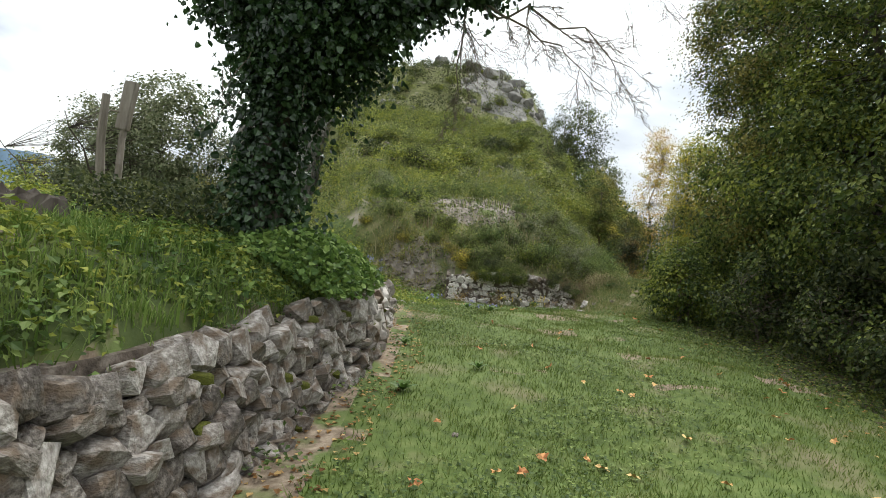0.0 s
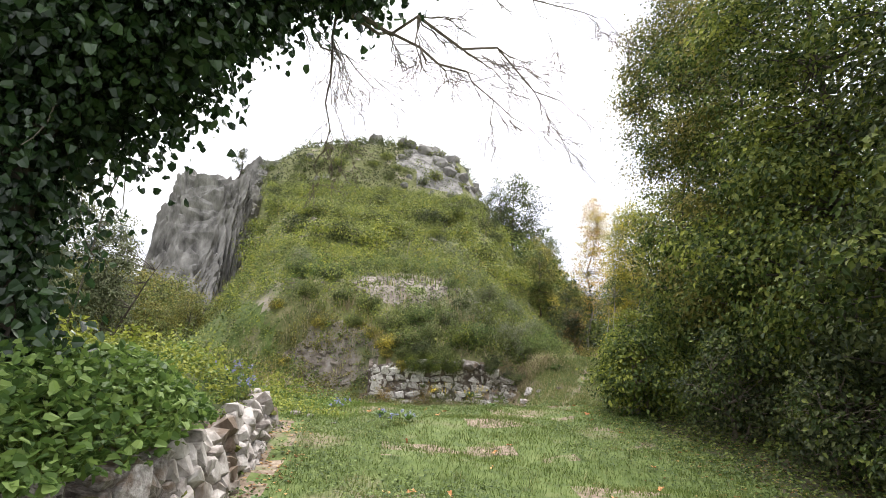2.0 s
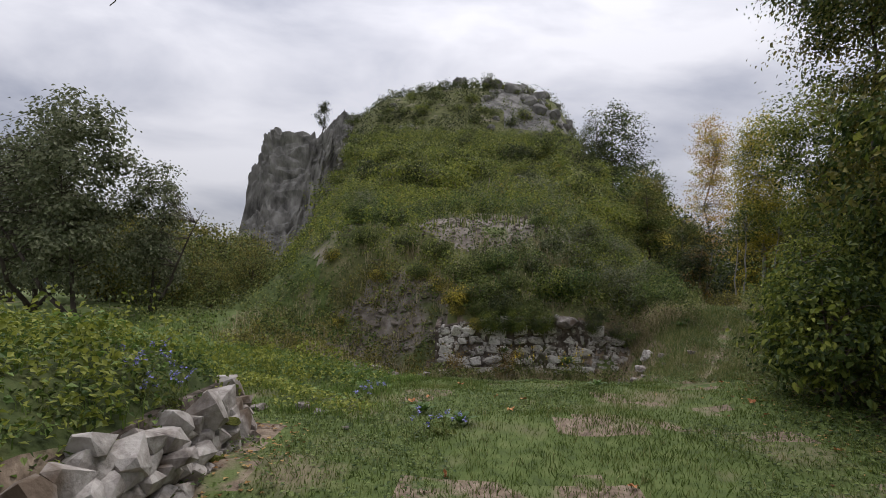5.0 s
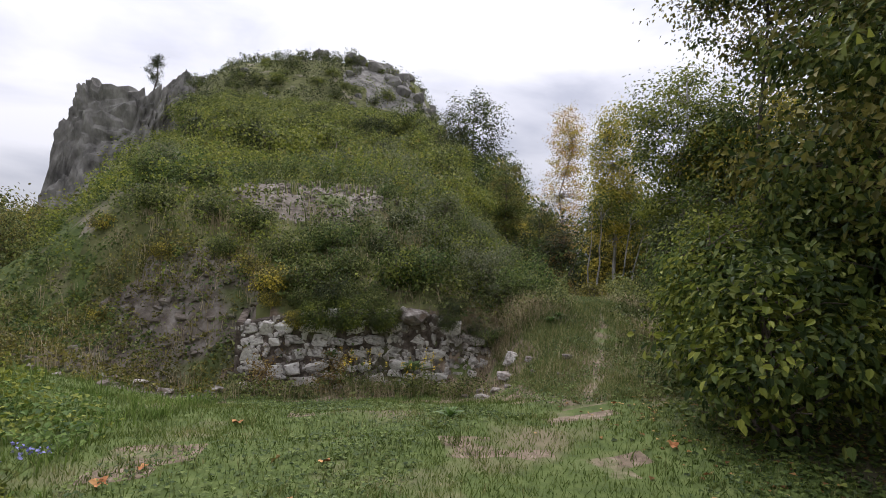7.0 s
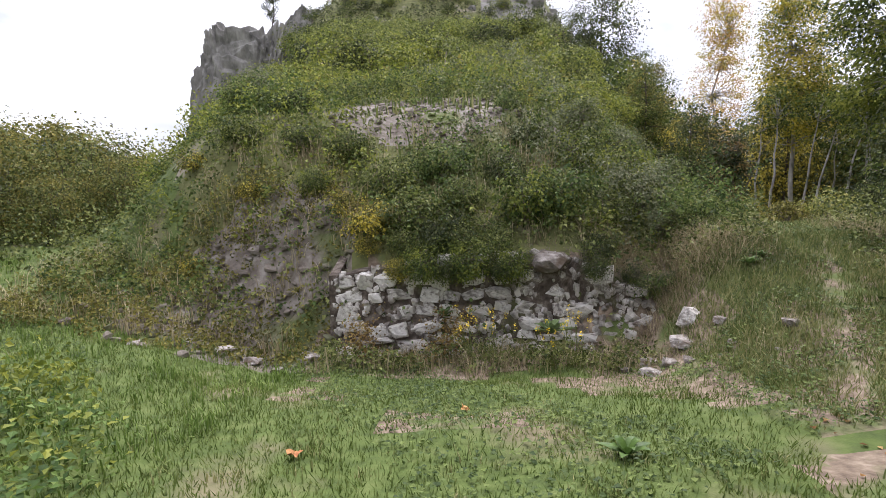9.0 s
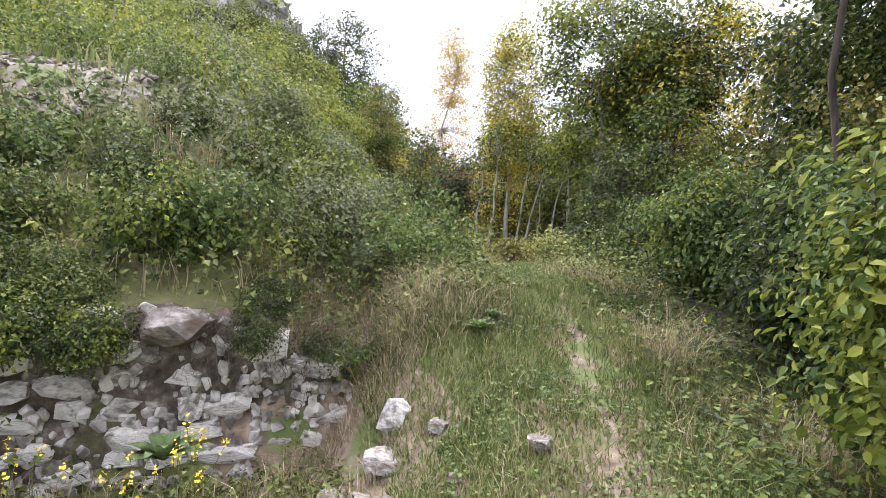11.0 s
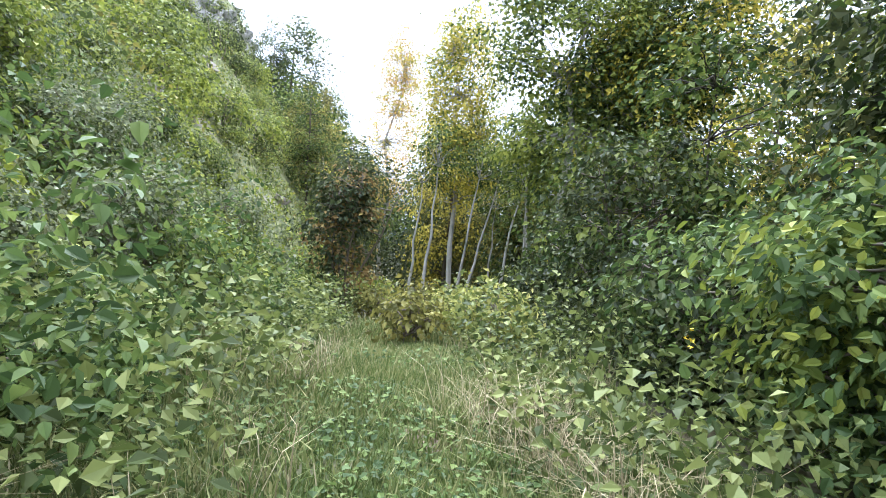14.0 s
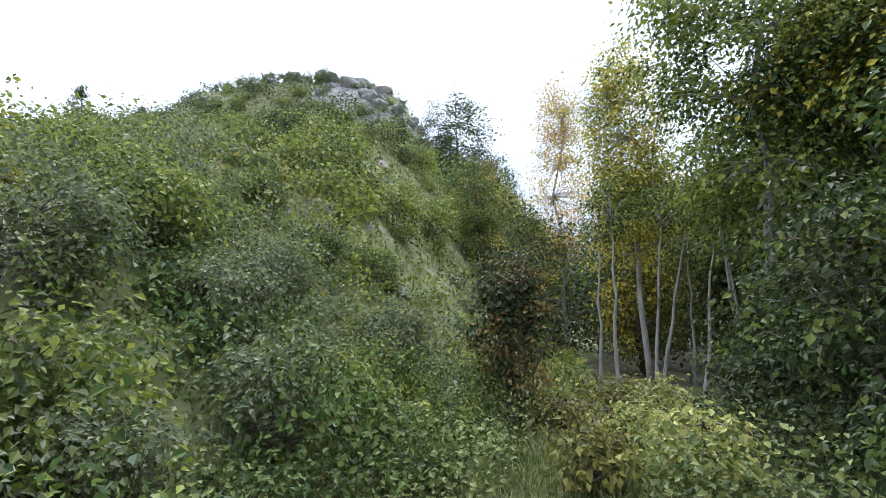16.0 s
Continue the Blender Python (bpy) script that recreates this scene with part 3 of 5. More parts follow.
while z0 < 1.0:
    h = g.uniform(0.12, 0.18)
    y = 0.2 + g.uniform(0, 0.2)
    while y < 12.55:
        w = g.uniform(0.12, 0.24) if y < 7.5 else g.uniform(0.15, 0.32)
        ym = y + w / 2
        top = float(np.interp(ym, [-3, 2.5, 4.5, 6.7, 9, 11, 12.6], [0.88, 0.9, 0.93, 1.0, 0.9, 0.88, 0.74])) + g.normal() * 0.03
        base = float(ground_z(wall_x(ym) + 0.4, ym))
        zc = z0 + h / 2 + g.normal() * 0.025
        if base - 0.12 < zc < top:
            big = g.uniform() < 0.12
            hh = h * g.uniform(0.95, 1.35) * (1.35 if big else 1)
            x = float(wall_x(ym)) - 0.27 * (zc - base) - 0.1 + g.normal() * 0.03
            slope = math.atan2(float(wall_x(ym + 0.2) - wall_x(ym - 0.2)), 0.4)
            me = STONES[int(g.integers(14))]
            m = pose(x, ym, zc, g.normal() * 17, -13 + g.normal() * 10, -math.degrees(slope) + g.normal() * 13) @ \
                Matrix.Diagonal((0.36 * g.uniform(0.85, 1.1), w * 1.16, hh * 1.12, 1))
            if 1.6 < ym < 7.2:
                st = new("stone", me)
                st.parent = dry_wall
                st.matrix_basis = m
            else:
                rest_v += [tuple(m @ p.co) for p in me.vertices]
                rest_f += [tuple(stone_no + i for i in p.vertices) for p in me.polygons]
                stone_no += len(me.vertices)
            if g.uniform() < 0.05:
                mo = new("moss_pad", MOSSY[int(g.integers(3))])
                mo.parent = dry_wall
                mo.matrix_basis = pose(x + 0.1, ym, zc + hh * 0.46, 0, 8, g.uniform(0, 90)) @ Matrix.Diagonal((0.2, w * 0.75, 0.1, 1))
        y += w
    z0 += h * 0.95

tagged(link("far_stones", np.array(rest_v), rest_f, M["wall_stone"], dry_wall), kind="stuff")

# fallen end of the wall and loose stones round about
loose = [(0.26, 4.9, 0.1), (-0.55, 12.9, 0.22), (-0.9, 13.3, 0.3), (-1.4, 13.0, 0.26), (-0.1, 12.3, 0.12), (5.0, 18.9, 0.42), (4.75, 18.7, 0.3), (5.35, 18.65, 0.22),
         (4.5, 18.6, 0.3), (4.9, 18.4, 0.2), (5.68, 17.78, 0.26), (5.2, 18.0, 0.12), (5.4, 17.5, 0.1), (4.2, 18.8, 0.24), (4.6, 19.0, 0.3),
         (-1.2, 19.2, 0.34), (-1.9, 19.5, 0.26), (-2.8, 19.8, 0.4), (-0.7, 19.0, 0.3), (-3.6, 19.4, 0.26), (-0.3, 18.8, 0.22), (-2.3, 18.9, 0.22), (0.0, 19.3, 0.4)]
RUBBLE = [rock_mesh("rubble_stone", 80 + k, M["ruin_stone"], 24, 0.7) for k in range(8)]
for x, y, s in loose:
    st = tagged(new("fallen_stone", STONES[int(g.integers(8))]), "loose pale limestone block lying in the grass", "stone", "loose stones")
    st.matrix_basis = pose(*at_ground(x, y, s * 0.08), 0, 0, g.uniform(0, 360)) @ Matrix.Diagonal((s * 0.85, s * 0.7, s * 0.4, 1))
boulder = tagged(new("boulder", rock_mesh("boulder", 96, M["wall_stone"], 34, 0.9)), "pale weathered boulder on top of the ruined wall", "stone")
boulder.matrix_basis = pose(3.45, 19.85, 1.06, 5, 4, 12) @ Matrix.Diagonal((0.66, 0.5, 0.36, 1))
boulder = tagged(new("boulder", RUBBLE[4]), "rounded white boulder at the ruined wall's end", "stone")
boulder.matrix_basis = pose(5.2, 19.25, 0.36, 8, 4, 70) @ Matrix.Diagonal((0.42, 0.36, 0.36, 1))

# scree and broken rock on the slope
g = rng_for(12)
sv, sf, base = [], [], 0
for k in range(700):
    if k < 380:
        x, y = 1.5 + g.normal() * 1.5, 24.2 + g.normal() * 0.8
        s = g.uniform(0.04, 0.19)
    elif k < 560:
        x, y = -1.3 + g.normal() * 1.2, 20.3 + g.normal() * 0.7
        s = g.uniform(0.05, 0.26)
    else:
        x, y = g.uniform(-14, 14), g.uniform(30, 76)
        s = g.uniform(0.3, 1.1)
    me = RUBBLE[int(g.integers(8))]
    m = pose(*at_ground(x, y, s * 0.05), g.normal() * 20, g.normal() * 20, g.uniform(0, 360)) @ Matrix.Diagonal((s * 1.3, s, s * 0.6, 1))
    sv += [tuple(m @ v.co) for v in me.vertices]
    sf += [tuple(base + i for i in p.vertices) for p in me.polygons]
    base += len(me.vertices)
tagged(link("scree", np.array(sv), sf, M["scree"]), "broken grey limestone rubble strewn over the slope", "scree", kind="stuff")

# ---- ruined mortared wall at the foot of the hill ----
g = rng_for(21)
ruin = thing("wall_ruin", "ruined rubble wall of pale limestone in dark crumbling mortar", "wall", kind="structure")


def ruin_face(x):
    return 19.55 + 0.05 * (x - 0.3)


def ruin_top(x):
    return float(np.interp(x, [0.2, 0.7, 1.4, 2.4, 3.4, 4.0, 4.5, 5.2], [0.95, 1.05, 1.12, 1.2, 1.25, 1.1, 0.75, 0.3]))


nxx, nzz = 64, 22
core, F = [], []
for i in range(nxx):
    x = 0.22 + 5.0 * i / (nxx - 1)
    for j in range(nzz):
        u = j / (nzz - 1)
        z = -0.45 + (ruin_top(x) + 0.4) * u
        rough = noise.fractal(Vector((x * 3, 0, z * 3)), 1, 2, 4) * 0.05
        core.append((x, ruin_face(x) + 0.07 + rough + 0.1 * u, z))
    core.append((x, ruin_face(x) + 0.75, ruin_top(x) + 0.02))
for i in range(nxx - 1):
    for j in range(nzz):
        a = i * (nzz + 1) + j
        F.append((a, a + nzz + 1, a + nzz + 2, a + 1))
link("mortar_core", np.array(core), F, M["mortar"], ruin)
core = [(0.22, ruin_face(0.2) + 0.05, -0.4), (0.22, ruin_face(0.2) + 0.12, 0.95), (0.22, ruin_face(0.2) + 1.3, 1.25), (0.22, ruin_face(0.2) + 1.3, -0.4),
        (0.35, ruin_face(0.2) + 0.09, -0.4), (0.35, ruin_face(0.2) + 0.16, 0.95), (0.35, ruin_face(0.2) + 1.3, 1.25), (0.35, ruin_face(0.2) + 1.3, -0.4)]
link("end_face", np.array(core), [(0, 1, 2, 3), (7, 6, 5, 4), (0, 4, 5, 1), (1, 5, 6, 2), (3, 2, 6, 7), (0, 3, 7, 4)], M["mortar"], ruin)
BLOCKS = [block_mesh("block", 140 + k, M["ruin_stone"], 0.4, 0.14) for k in range(10)]
z0 = -0.35
while z0 < 1.2:
    h = g.uniform(0.15, 0.27)
    x = 0.2 + g.uniform(0, 0.08)
    while x < 5.0:
        w = g.uniform(0.2, 0.58)
        zc = z0 + h / 2 + g.normal() * 0.02
        if zc < ruin_top(x + w / 2) - 0.02 and g.uniform() < (0.86 if x < 3.3 else 0.5) and not (2.9 < x < 3.9 and zc > 0.75):
            st = new("stone", BLOCKS[int(g.integers(10))])
            st.parent = ruin
            hh = h * g.uniform(0.75, 1.18)
            st.matrix_basis = pose(x + w / 2, ruin_face(x) + 0.18 + 0.08 * (zc + 0.35) + g.normal() * 0.018, zc, g.normal() * 6, g.normal() * 7, g.normal() * 6) @ \
                Matrix.Diagonal((w * 1.0, 0.34, hh * 0.94, 1))
        x += w * g.uniform(0.98, 1.14)
    z0 += h * 1.02
fv, ff, base = [], [], 0
for k in range(620):
    x = g.uniform(0.25, 5.1)
    z = g.uniform(-0.4, ruin_top(x) - 0.02)
    s = g.uniform(0.03, 0.1)
    m = pose(x, ruin_face(x) + 0.07 + 0.08 * (z + 0.35), z, g.uniform(0, 90), g.uniform(0, 90), g.uniform(0, 90)) @ Matrix.Diagonal((s * 1.4, s, s, 1))
    me = BLOCKS[k % 10]
    fv += [tuple(m @ p.co) for p in me.vertices]
    ff += [tuple(base + i for i in p.vertices) for p in me.polygons]
    base += len(me.vertices)
tagged(link("rubble_fill", np.array(fv), ff, M["ruin_stone"], ruin), kind="stuff")

# ---- the ivy-clad tree on the terrace ----
g = rng_for(31)
TB = np.array([-2.2, 6.75, 1.42])
ivy_tree = thing("ivy_tree", "old tree wrapped in dense dark ivy on the terrace", "tree", tuple(TB))
stem = [((0.05, 0, -0.35), 0.34), ((0.02, 0, 0.2), 0.25), ((-0.1, 0.02, 1.0), 0.21), ((-0.02, 0.1, 1.9), 0.2), ((0.25, 0.15, 2.7), 0.17), ((0.7, 0.3, 3.6), 0.14), ((1.1, 0.3, 4.9), 0.09), ((1.3, 0.2, 6.0), 0.04)]
left = [((-0.02, 0.1, 1.8), 0.15), ((-0.35, 0.2, 2.7), 0.12), ((-0.6, 0.1, 3.8), 0.08), ((-0.7, 0, 5.2), 0.03)]
right = [((0.2, 0.15, 2.5), 0.13), ((0.8, 0.25, 3.1), 0.1), ((1.6, 0.3, 3.6), 0.07), ((2.5, 0.45, 4.0), 0.04)]
V, F = tubes([stem, left, right], 10)
link("trunk", V, F, M["bark"], ivy_tree, smooth_faces=True)
roots = [bend((0.1, 0, 0.15), (0.1 + 0.7 * math.cos(a), 0.6 * math.sin(a), -0.25), 0.12, 0.04, g, 0.08) for a in (0.3, 1.6, 2.9, 4.2, 5.3)]
V, F = tubes(roots, 6)
link("roots", V, F, M["bark"], ivy_tree, smooth_faces=True)
# ivy: sleeves of leaves round the limbs, then the hanging mass of the crown
pts, outs = [], []
for run, n, thick in ((stem, 11000, 0.27), (left, 4500, 0.3), (right, 3800, 0.28)):
    P, R = np.array([p for p, r in run]), np.array([r for p, r in run])
    u = g.uniform(0.06, 1, n) * (len(run) - 1)
    i = np.minimum(u.astype(int), len(run) - 2)
    f = (u - i)[:, None]
    c = P[i] * (1 - f) + P[i + 1] * f
    v = g.normal(size=(n, 3))
    v[:, 2] *= 0.4
    v /= np.linalg.norm(v, axis=1)[:, None]
    lump = 0.6 + 0.7 * (0.5 + 0.5 * np.sin(c[:, 2] * 5.3 + 3 * np.arctan2(v[:, 1], v[:, 0])))
    rad = (R[i] * (1 - f[:, 0]) + R[i + 1] * f[:, 0]) + np.abs(g.normal(size=n)) * thick * lump * 0.75
    pts.append(c + v * rad[:, None])
    outs.append(v)
masses = [(0.7, 0.3, 4.4, 1.75, 1.6, 1.1, 30), (1.15, 0.3, 3.3, 0.8, 0.8, 0.5, 12), (-0.55, 0.2, 3.6, 0.7, 0.8, 1.3, 11), (2.1, 0.5, 4.15, 0.75, 0.6, 0.35, 7), (0.4, 0.2, 2.7, 0.7, 0.6, 0.6, 8), (0.5, 0.2, 6.0, 1.6, 1.5, 1.0, 12)]
for m in masses:
    for k in range(m[6]):
        v = g.normal(size=3)
        v /= np.linalg.norm(v)
        c = np.array(m[:3]) + v * np.array(m[3:6]) * g.uniform(0.2, 1) ** 0.4
        q = g.normal(size=(430, 3))
        pts.append(c + q * np.array([0.24, 0.24, 0.2]))
        outs.append(q / np.linalg.norm(q, axis=1)[:, None])
V, F = leaves(np.concatenate(pts), 0.072, g, True, 0.7, 0.35, 0.5, np.concatenate(outs))
link("ivy", V, F, M["ivy"], ivy_tree, "dense glossy dark green ivy leaves")
# loose hanging sprays
runs, pts = [], []
for k in range(26):
    a = np.array([g.uniform(-0.9, 0.5), g.uniform(-0.3, 1.3), g.uniform(2.0, 3.1)])
    b = a + np.array([g.normal() * 0.35, g.normal() * 0.4, -g.uniform(0.5, 1.5)])
    runs.append(bend(a, b, 0.008, 0.003, g, 0.12))
    for p, r in runs[-1]:
        pts.append(p + g.normal(size=(7, 3)) * 0.07)
V, F = tubes(runs, 4)
link("vines", V, F, M["twig"], ivy_tree)
V, F = leaves(np.concatenate(pts), 0.06, g, True, 0.9, 0.3)
link("hanging_ivy", V, F, M["ivy"], ivy_tree)
# bare boughs that reach out over the track, each with its drooping twigs
def twigs(runs, a, d, length, r, depth):
    d = d / np.linalg.norm(d)
    b = a + d * length
    runs.append(bend(a, b, r, max(0.0025, r * 0.5), g, 0.13, 5))
    if depth == 0:
        return
    for k in range(4):
        u = g.uniform(0.25, 1.0)
        twigs(runs, a + (b - a) * u, d + g.normal(size=3) * 0.5 + np.array([0.1, 0, -0.12]), length * g.uniform(0.45, 0.75), max(0.003, r * 0.6), depth - 1)


for a, b, r, n, droop in [((1.5, 0.5, 3.9), (4.75, 1.3, 3.25), 0.034, 15, -0.25), ((2.2, 0.8, 3.9), (2.15, 1.4, 2.5), 0.018, 8, -0.3), ((1.7, 0.5, 4.1), (5.0, 1.2, 4.3), 0.03, 13, -0.2),
                          ((2.4, 0.8, 3.75), (4.2, 1.3, 3.0), 0.022, 11, -0.3), ((1.2, 0.6, 4.0), (2.6, 1.9, 3.5), 0.024, 8, -0.15)]:
    a, b = np.array(a), np.array(b)
    runs = [bend(a, b, r, 0.006, g, 0.05, 9, 0.05)]
    for k in range(n):
        p, pr = runs[0][int(g.integers(2, 9))]
        aim = (b - a) / np.linalg.norm(b - a) * 0.8 + g.normal(size=3) * np.array([0.5, 0.6, 0.55]) + np.array([0, 0, droop])
        twigs(runs, p, aim, g.uniform(0.3, 0.75), max(0.006, pr * 0.5), 2)
    V, F = tubes(runs, 5)
    link("bare_bough", V, F, M["twig"], ivy_tree, "thin leafless grey-brown bough")

# ---- stump, posts and crate on the terrace ----
g = rng_for(41)
stump = thing("tree_stump", "rotting brown tree stump with a broken rim", "stump", at_ground(-3.75, 4.85, -0.05))
n = 22
V, F = [], []
for j, (z, r) in enumerate([(-0.1, 0.42), (0.12, 0.33), (0.3, 0.3), (0.36, 0.27), (0.3, 0.17), (0.2, 0.02)]):
    for k in range(n):
        a = 2 * math.pi * k / n
        rr = r * (1 + 0.14 * math.sin(5 * a + 1) * (1 if z < 0.2 else 0.5)) * (1 + g.normal() * 0.03)
        V.append((rr * math.cos(a), rr * math.sin(a), z + (g.normal() * 0.035 if 1 < j < 5 else 0)))
for j in range(5):
    for k in range(n):
        F.append((j * n + k, j * n + (k + 1) % n, (j + 1) * n + (k + 1) % n, (j + 1) * n + k))
link("bole", np.array(V), F, M["bark"], stump)


def post(label, foot, head, r, cap):
    ob = thing("wooden_post", label, "post", tuple(foot))
    d = np.array(head) - np.array(foot)
    V, F = tubes([bend((0, 0, -0.4), d, r * 1.1, r * 0.85, g, 0.015, 7)], 8)
    link("shaft", V, F, M["old_wood"], ob)
    if cap:
        bm = bmesh.new()
        bmesh.ops.create_cube(bm, size=1.0)
        bmesh.ops.transform(bm, matrix=Matrix.Translation(Vector(d) + Vector((0, 0, -0.38))) @ Matrix.Rotation(0.12, 4, "Y") @ Matrix.Diagonal((0.2, 0.14, 0.85, 1)), verts=bm.verts)
        bmesh.ops.bevel(bm, geom=bm.edges, offset=0.012, segments=2, affect="EDGES")
        me = bpy.data.meshes.new("beam")
        bm.to_mesh(me)
        bm.free()
        me.materials.append(M["old_wood"])
        new("beam", me).parent = ob
    return ob


f1, f2 = at_ground(-6.0, 9.3), at_ground(-5.75, 9.4)
post("leaning weathered round wooden post", f1, (-5.97, 9.24, 3.85), 0.075, False)
post("weathered split post with a squared beam at its head", f2, (-5.7, 9.41, 4.1), 0.06, True)
rail = tagged(link("loose_rail", *tubes([bend((-5.95, 9.25, 3.6), (-5.7, 9.4, 3.58), 0.015, 0.012, g, 0.02)], 5), M["old_wood"]), "short weathered stick tied between two posts", "stick")
crate_mat = material("orange_plastic", [(0.3, (0.5, 0.13, 0.05)), (0.7, (0.62, 0.2, 0.08))], 4, 4, 0.5, 0.1, 30)
crate = thing("crate", "slatted orange plastic crate in the long grass", "crate", at_ground(-9.5, 12.9, 0.1), 0.5)


def box_mesh(name, boxes, mat, parent, label=""):
    bm = bmesh.new()
    for c, s in boxes:
        r = bmesh.ops.create_cube(bm, size=1.0)
        bmesh.ops.transform(bm, matrix=Matrix.Translation(c) @ Matrix.Diagonal((*s, 1)), verts=r["verts"])
    me = bpy.data.meshes.new(name)
    bm.to_mesh(me)
    bm.free()
    me.materials.append(mat)
    ob = new(name, me)
    ob.parent = parent
    return ob


for k in range(7):
    for side in (-0.25, 0.25):
        box_mesh("slat", [((-0.33 + 0.11 * k, side, 0.2), (0.05, 0.03, 0.4))], crate_mat, crate)
box_mesh("rim", [((0, -0.25, 0.41), (0.8, 0.05, 0.06)), ((0, 0.25, 0.41), (0.8, 0.05, 0.06)), ((-0.38, 0, 0.41), (0.05, 0.5, 0.06)), ((0.38, 0, 0.41), (0.05, 0.5, 0.06))], crate_mat, crate)
box_mesh("base", [((0, 0, 0.02), (0.8, 0.52, 0.04))], crate_mat, crate)

# ---- trees along the track ----
WOOD = "trees along the track"
# the first tree's dark leaves stand in for the shade inside its crown
for k, (x, y, h, cw, leaf, second, share, n) in enumerate([
        (8.4, 8.0, 11, 2.4, "dark_leaf", "hedge_leaf", 0.55, 220), (8.8, 11.4, 12.5, 2.7, "hedge_leaf", "fresh_leaf", 0.2, 250),
        (9.3, 14.6, 12, 2.5, "hedge_leaf", "olive_leaf", 0.4, 240), (10.0, 18.7, 14, 2.5, "olive_leaf", "hedge_leaf", 0.5, 270), (8.8, 4.6, 10, 2.2, "hedge_leaf", "dark_leaf", 0.4, 120),
        (10.3, 0.8, 10, 2.5, "hedge_leaf", "dark_leaf", 0.4, 60), (12.5, 10, 12, 3, "dark_leaf", "hedge_leaf", 0.3, 90), (12.8, 15.5, 12, 3, "dark_leaf", "hedge_leaf", 0.3, 90),
        (15.5, 20.6, 11, 2.2, "hedge_leaf", "olive_leaf", 0.4, 170)]):
    tree("maple_tree", "leafy green field maple with some yellowing leaves beside the track", at_ground(x, y), h,
         [(-0.2, 0, h * 0.26, cw * 0.95, cw, h * 0.22, 1.0 if k != 3 else 0.0), (0, 0, h * 0.66, cw * 0.85, cw * 0.85, h * 0.3, 1.0)], M[leaf], M["bark"], 100 + k, {2: 0.09, 3: 0.05}.get(k, 0.15),
         clumps=n, per=165, size=0.09 if k == 3 else 0.105, spread=0.33, group=WOOD, limb_share=0.6, second=M[second], second_share=share)

# shrubs at the trees' feet
EDGE = "bushes at the wood's edge"
for k, (x, y, h, r, leaf, second, n, per, size) in enumerate([
        (6.35, 14.2, 1.9, 0.95, "hedge_leaf", "fresh_leaf", 70, 85, 0.085), (7.0, 11.8, 2.0, 1.0, "dark_leaf", "hedge_leaf", 60, 80, 0.08), (7.2, 9.5, 1.8, 0.9, "dark_leaf", "hedge_leaf", 60, 80, 0.08),
        (6.7, 7.3, 1.5, 0.8, "dark_leaf", "hedge_leaf", 60, 80, 0.075), (7.3, 16.2, 2.5, 0.85, "fresh_leaf", "bramble", 100, 120, 0.066), (8.9, 17.8, 2.2, 0.9, "dark_leaf", "bramble", 130, 120, 0.066),
        (9.6, 19.9, 1.7, 0.6, "bramble", "fresh_leaf", 90, 100, 0.062), (10.3, 21.2, 1.4, 0.9, "dark_leaf", "bramble", 100, 100, 0.062), (12.8, 23.4, 2.4, 1.2, "dark_leaf", "hedge_leaf", 90, 90, 0.09),
        (13.0, 25.6, 2.6, 1.5, "dark_leaf", "hedge_leaf", 110, 110, 0.1), (6.9, 5.2, 1.4, 0.8, "dark_leaf", "hedge_leaf", 40, 80, 0.08), (11.6, 23.3, 3.0, 1.2, "dark_leaf", "hedge_leaf", 90, 90, 0.085), (14.8, 24.6, 2.4, 1.4, "dark_leaf", "hedge_leaf", 110, 100, 0.08), (10.2, 16.9, 3.4, 1.1, "bramble", "dark_leaf", 120, 90, 0.085), (8.6, 15.9, 4.2, 0.9, "hedge_leaf", "fresh_leaf", 110, 90, 0.085)]):
    tree("bush", "dense leafy green bush at the wood's edge", at_ground(x, y), h, [(0, 0, h * 0.5, r, r, h * 0.47, 1.0)], M[leaf], M["twig"], 200 + k, 0.03,
         clumps=n, per=per, size=size, spread=0.2, group=EDGE, second=M[second], second_share=0.35, stems=5, category="bush", lobed="oval" if k in (0, 4, 5, 6, 7) else False, narrow=0.3 if k in (0, 4, 5, 6, 7) else 0.33)

# ---- the thin wood beyond the path ----
FAR = "trees of the wood beyond the path"
tree("autumn_tree", "slender pale-barked tree turning orange at its top", at_ground(17.9, 48.5), 15.5, [(0.5, 0, 8.5, 1.9, 1.9, 4.4, 1.2), (0.6, 0, 13, 1.4, 1.4, 3.0, 1.0)],
     M["yellow_leaf"], M["pale_bark"], 301, 0.15, 240, 55, 0.11, 0.34, lean=(1.0, 0), second=M["orange_leaf"], second_share=0.5, group=FAR)
tree("autumn_tree", "slender tree with pale trunk and yellow leaves", at_ground(16.4, 36.6), 12.5, [(0, 0, 8.6, 1.5, 1.5, 3.6, 1.0), (0, 0, 6, 1.4, 1.4, 2.4, 0.5)],
     M["fresh_leaf"], M["pale_bark"], 302, 0.12, 240, 90, 0.11, 0.34, lean=(-0.3, 0.3), second=M["yellow_leaf"], second_share=0.6, group=FAR)
tree("hornbeam_tree", "pale-trunked hornbeam with light green leaves", at_ground(15.25, 29.4), 11.5, [(0.2, 0, 8.2, 2.3, 2.3, 2.8, 1.0), (0.6, 0, 5, 2.0, 2.0, 1.6, 0.5)],
     M["fresh_leaf"], M["pale_bark"], 303, 0.15, 140, 120, 0.13, 0.4, lean=(0.4, 0), second=M["hedge_leaf"], second_share=0.4, group=FAR)
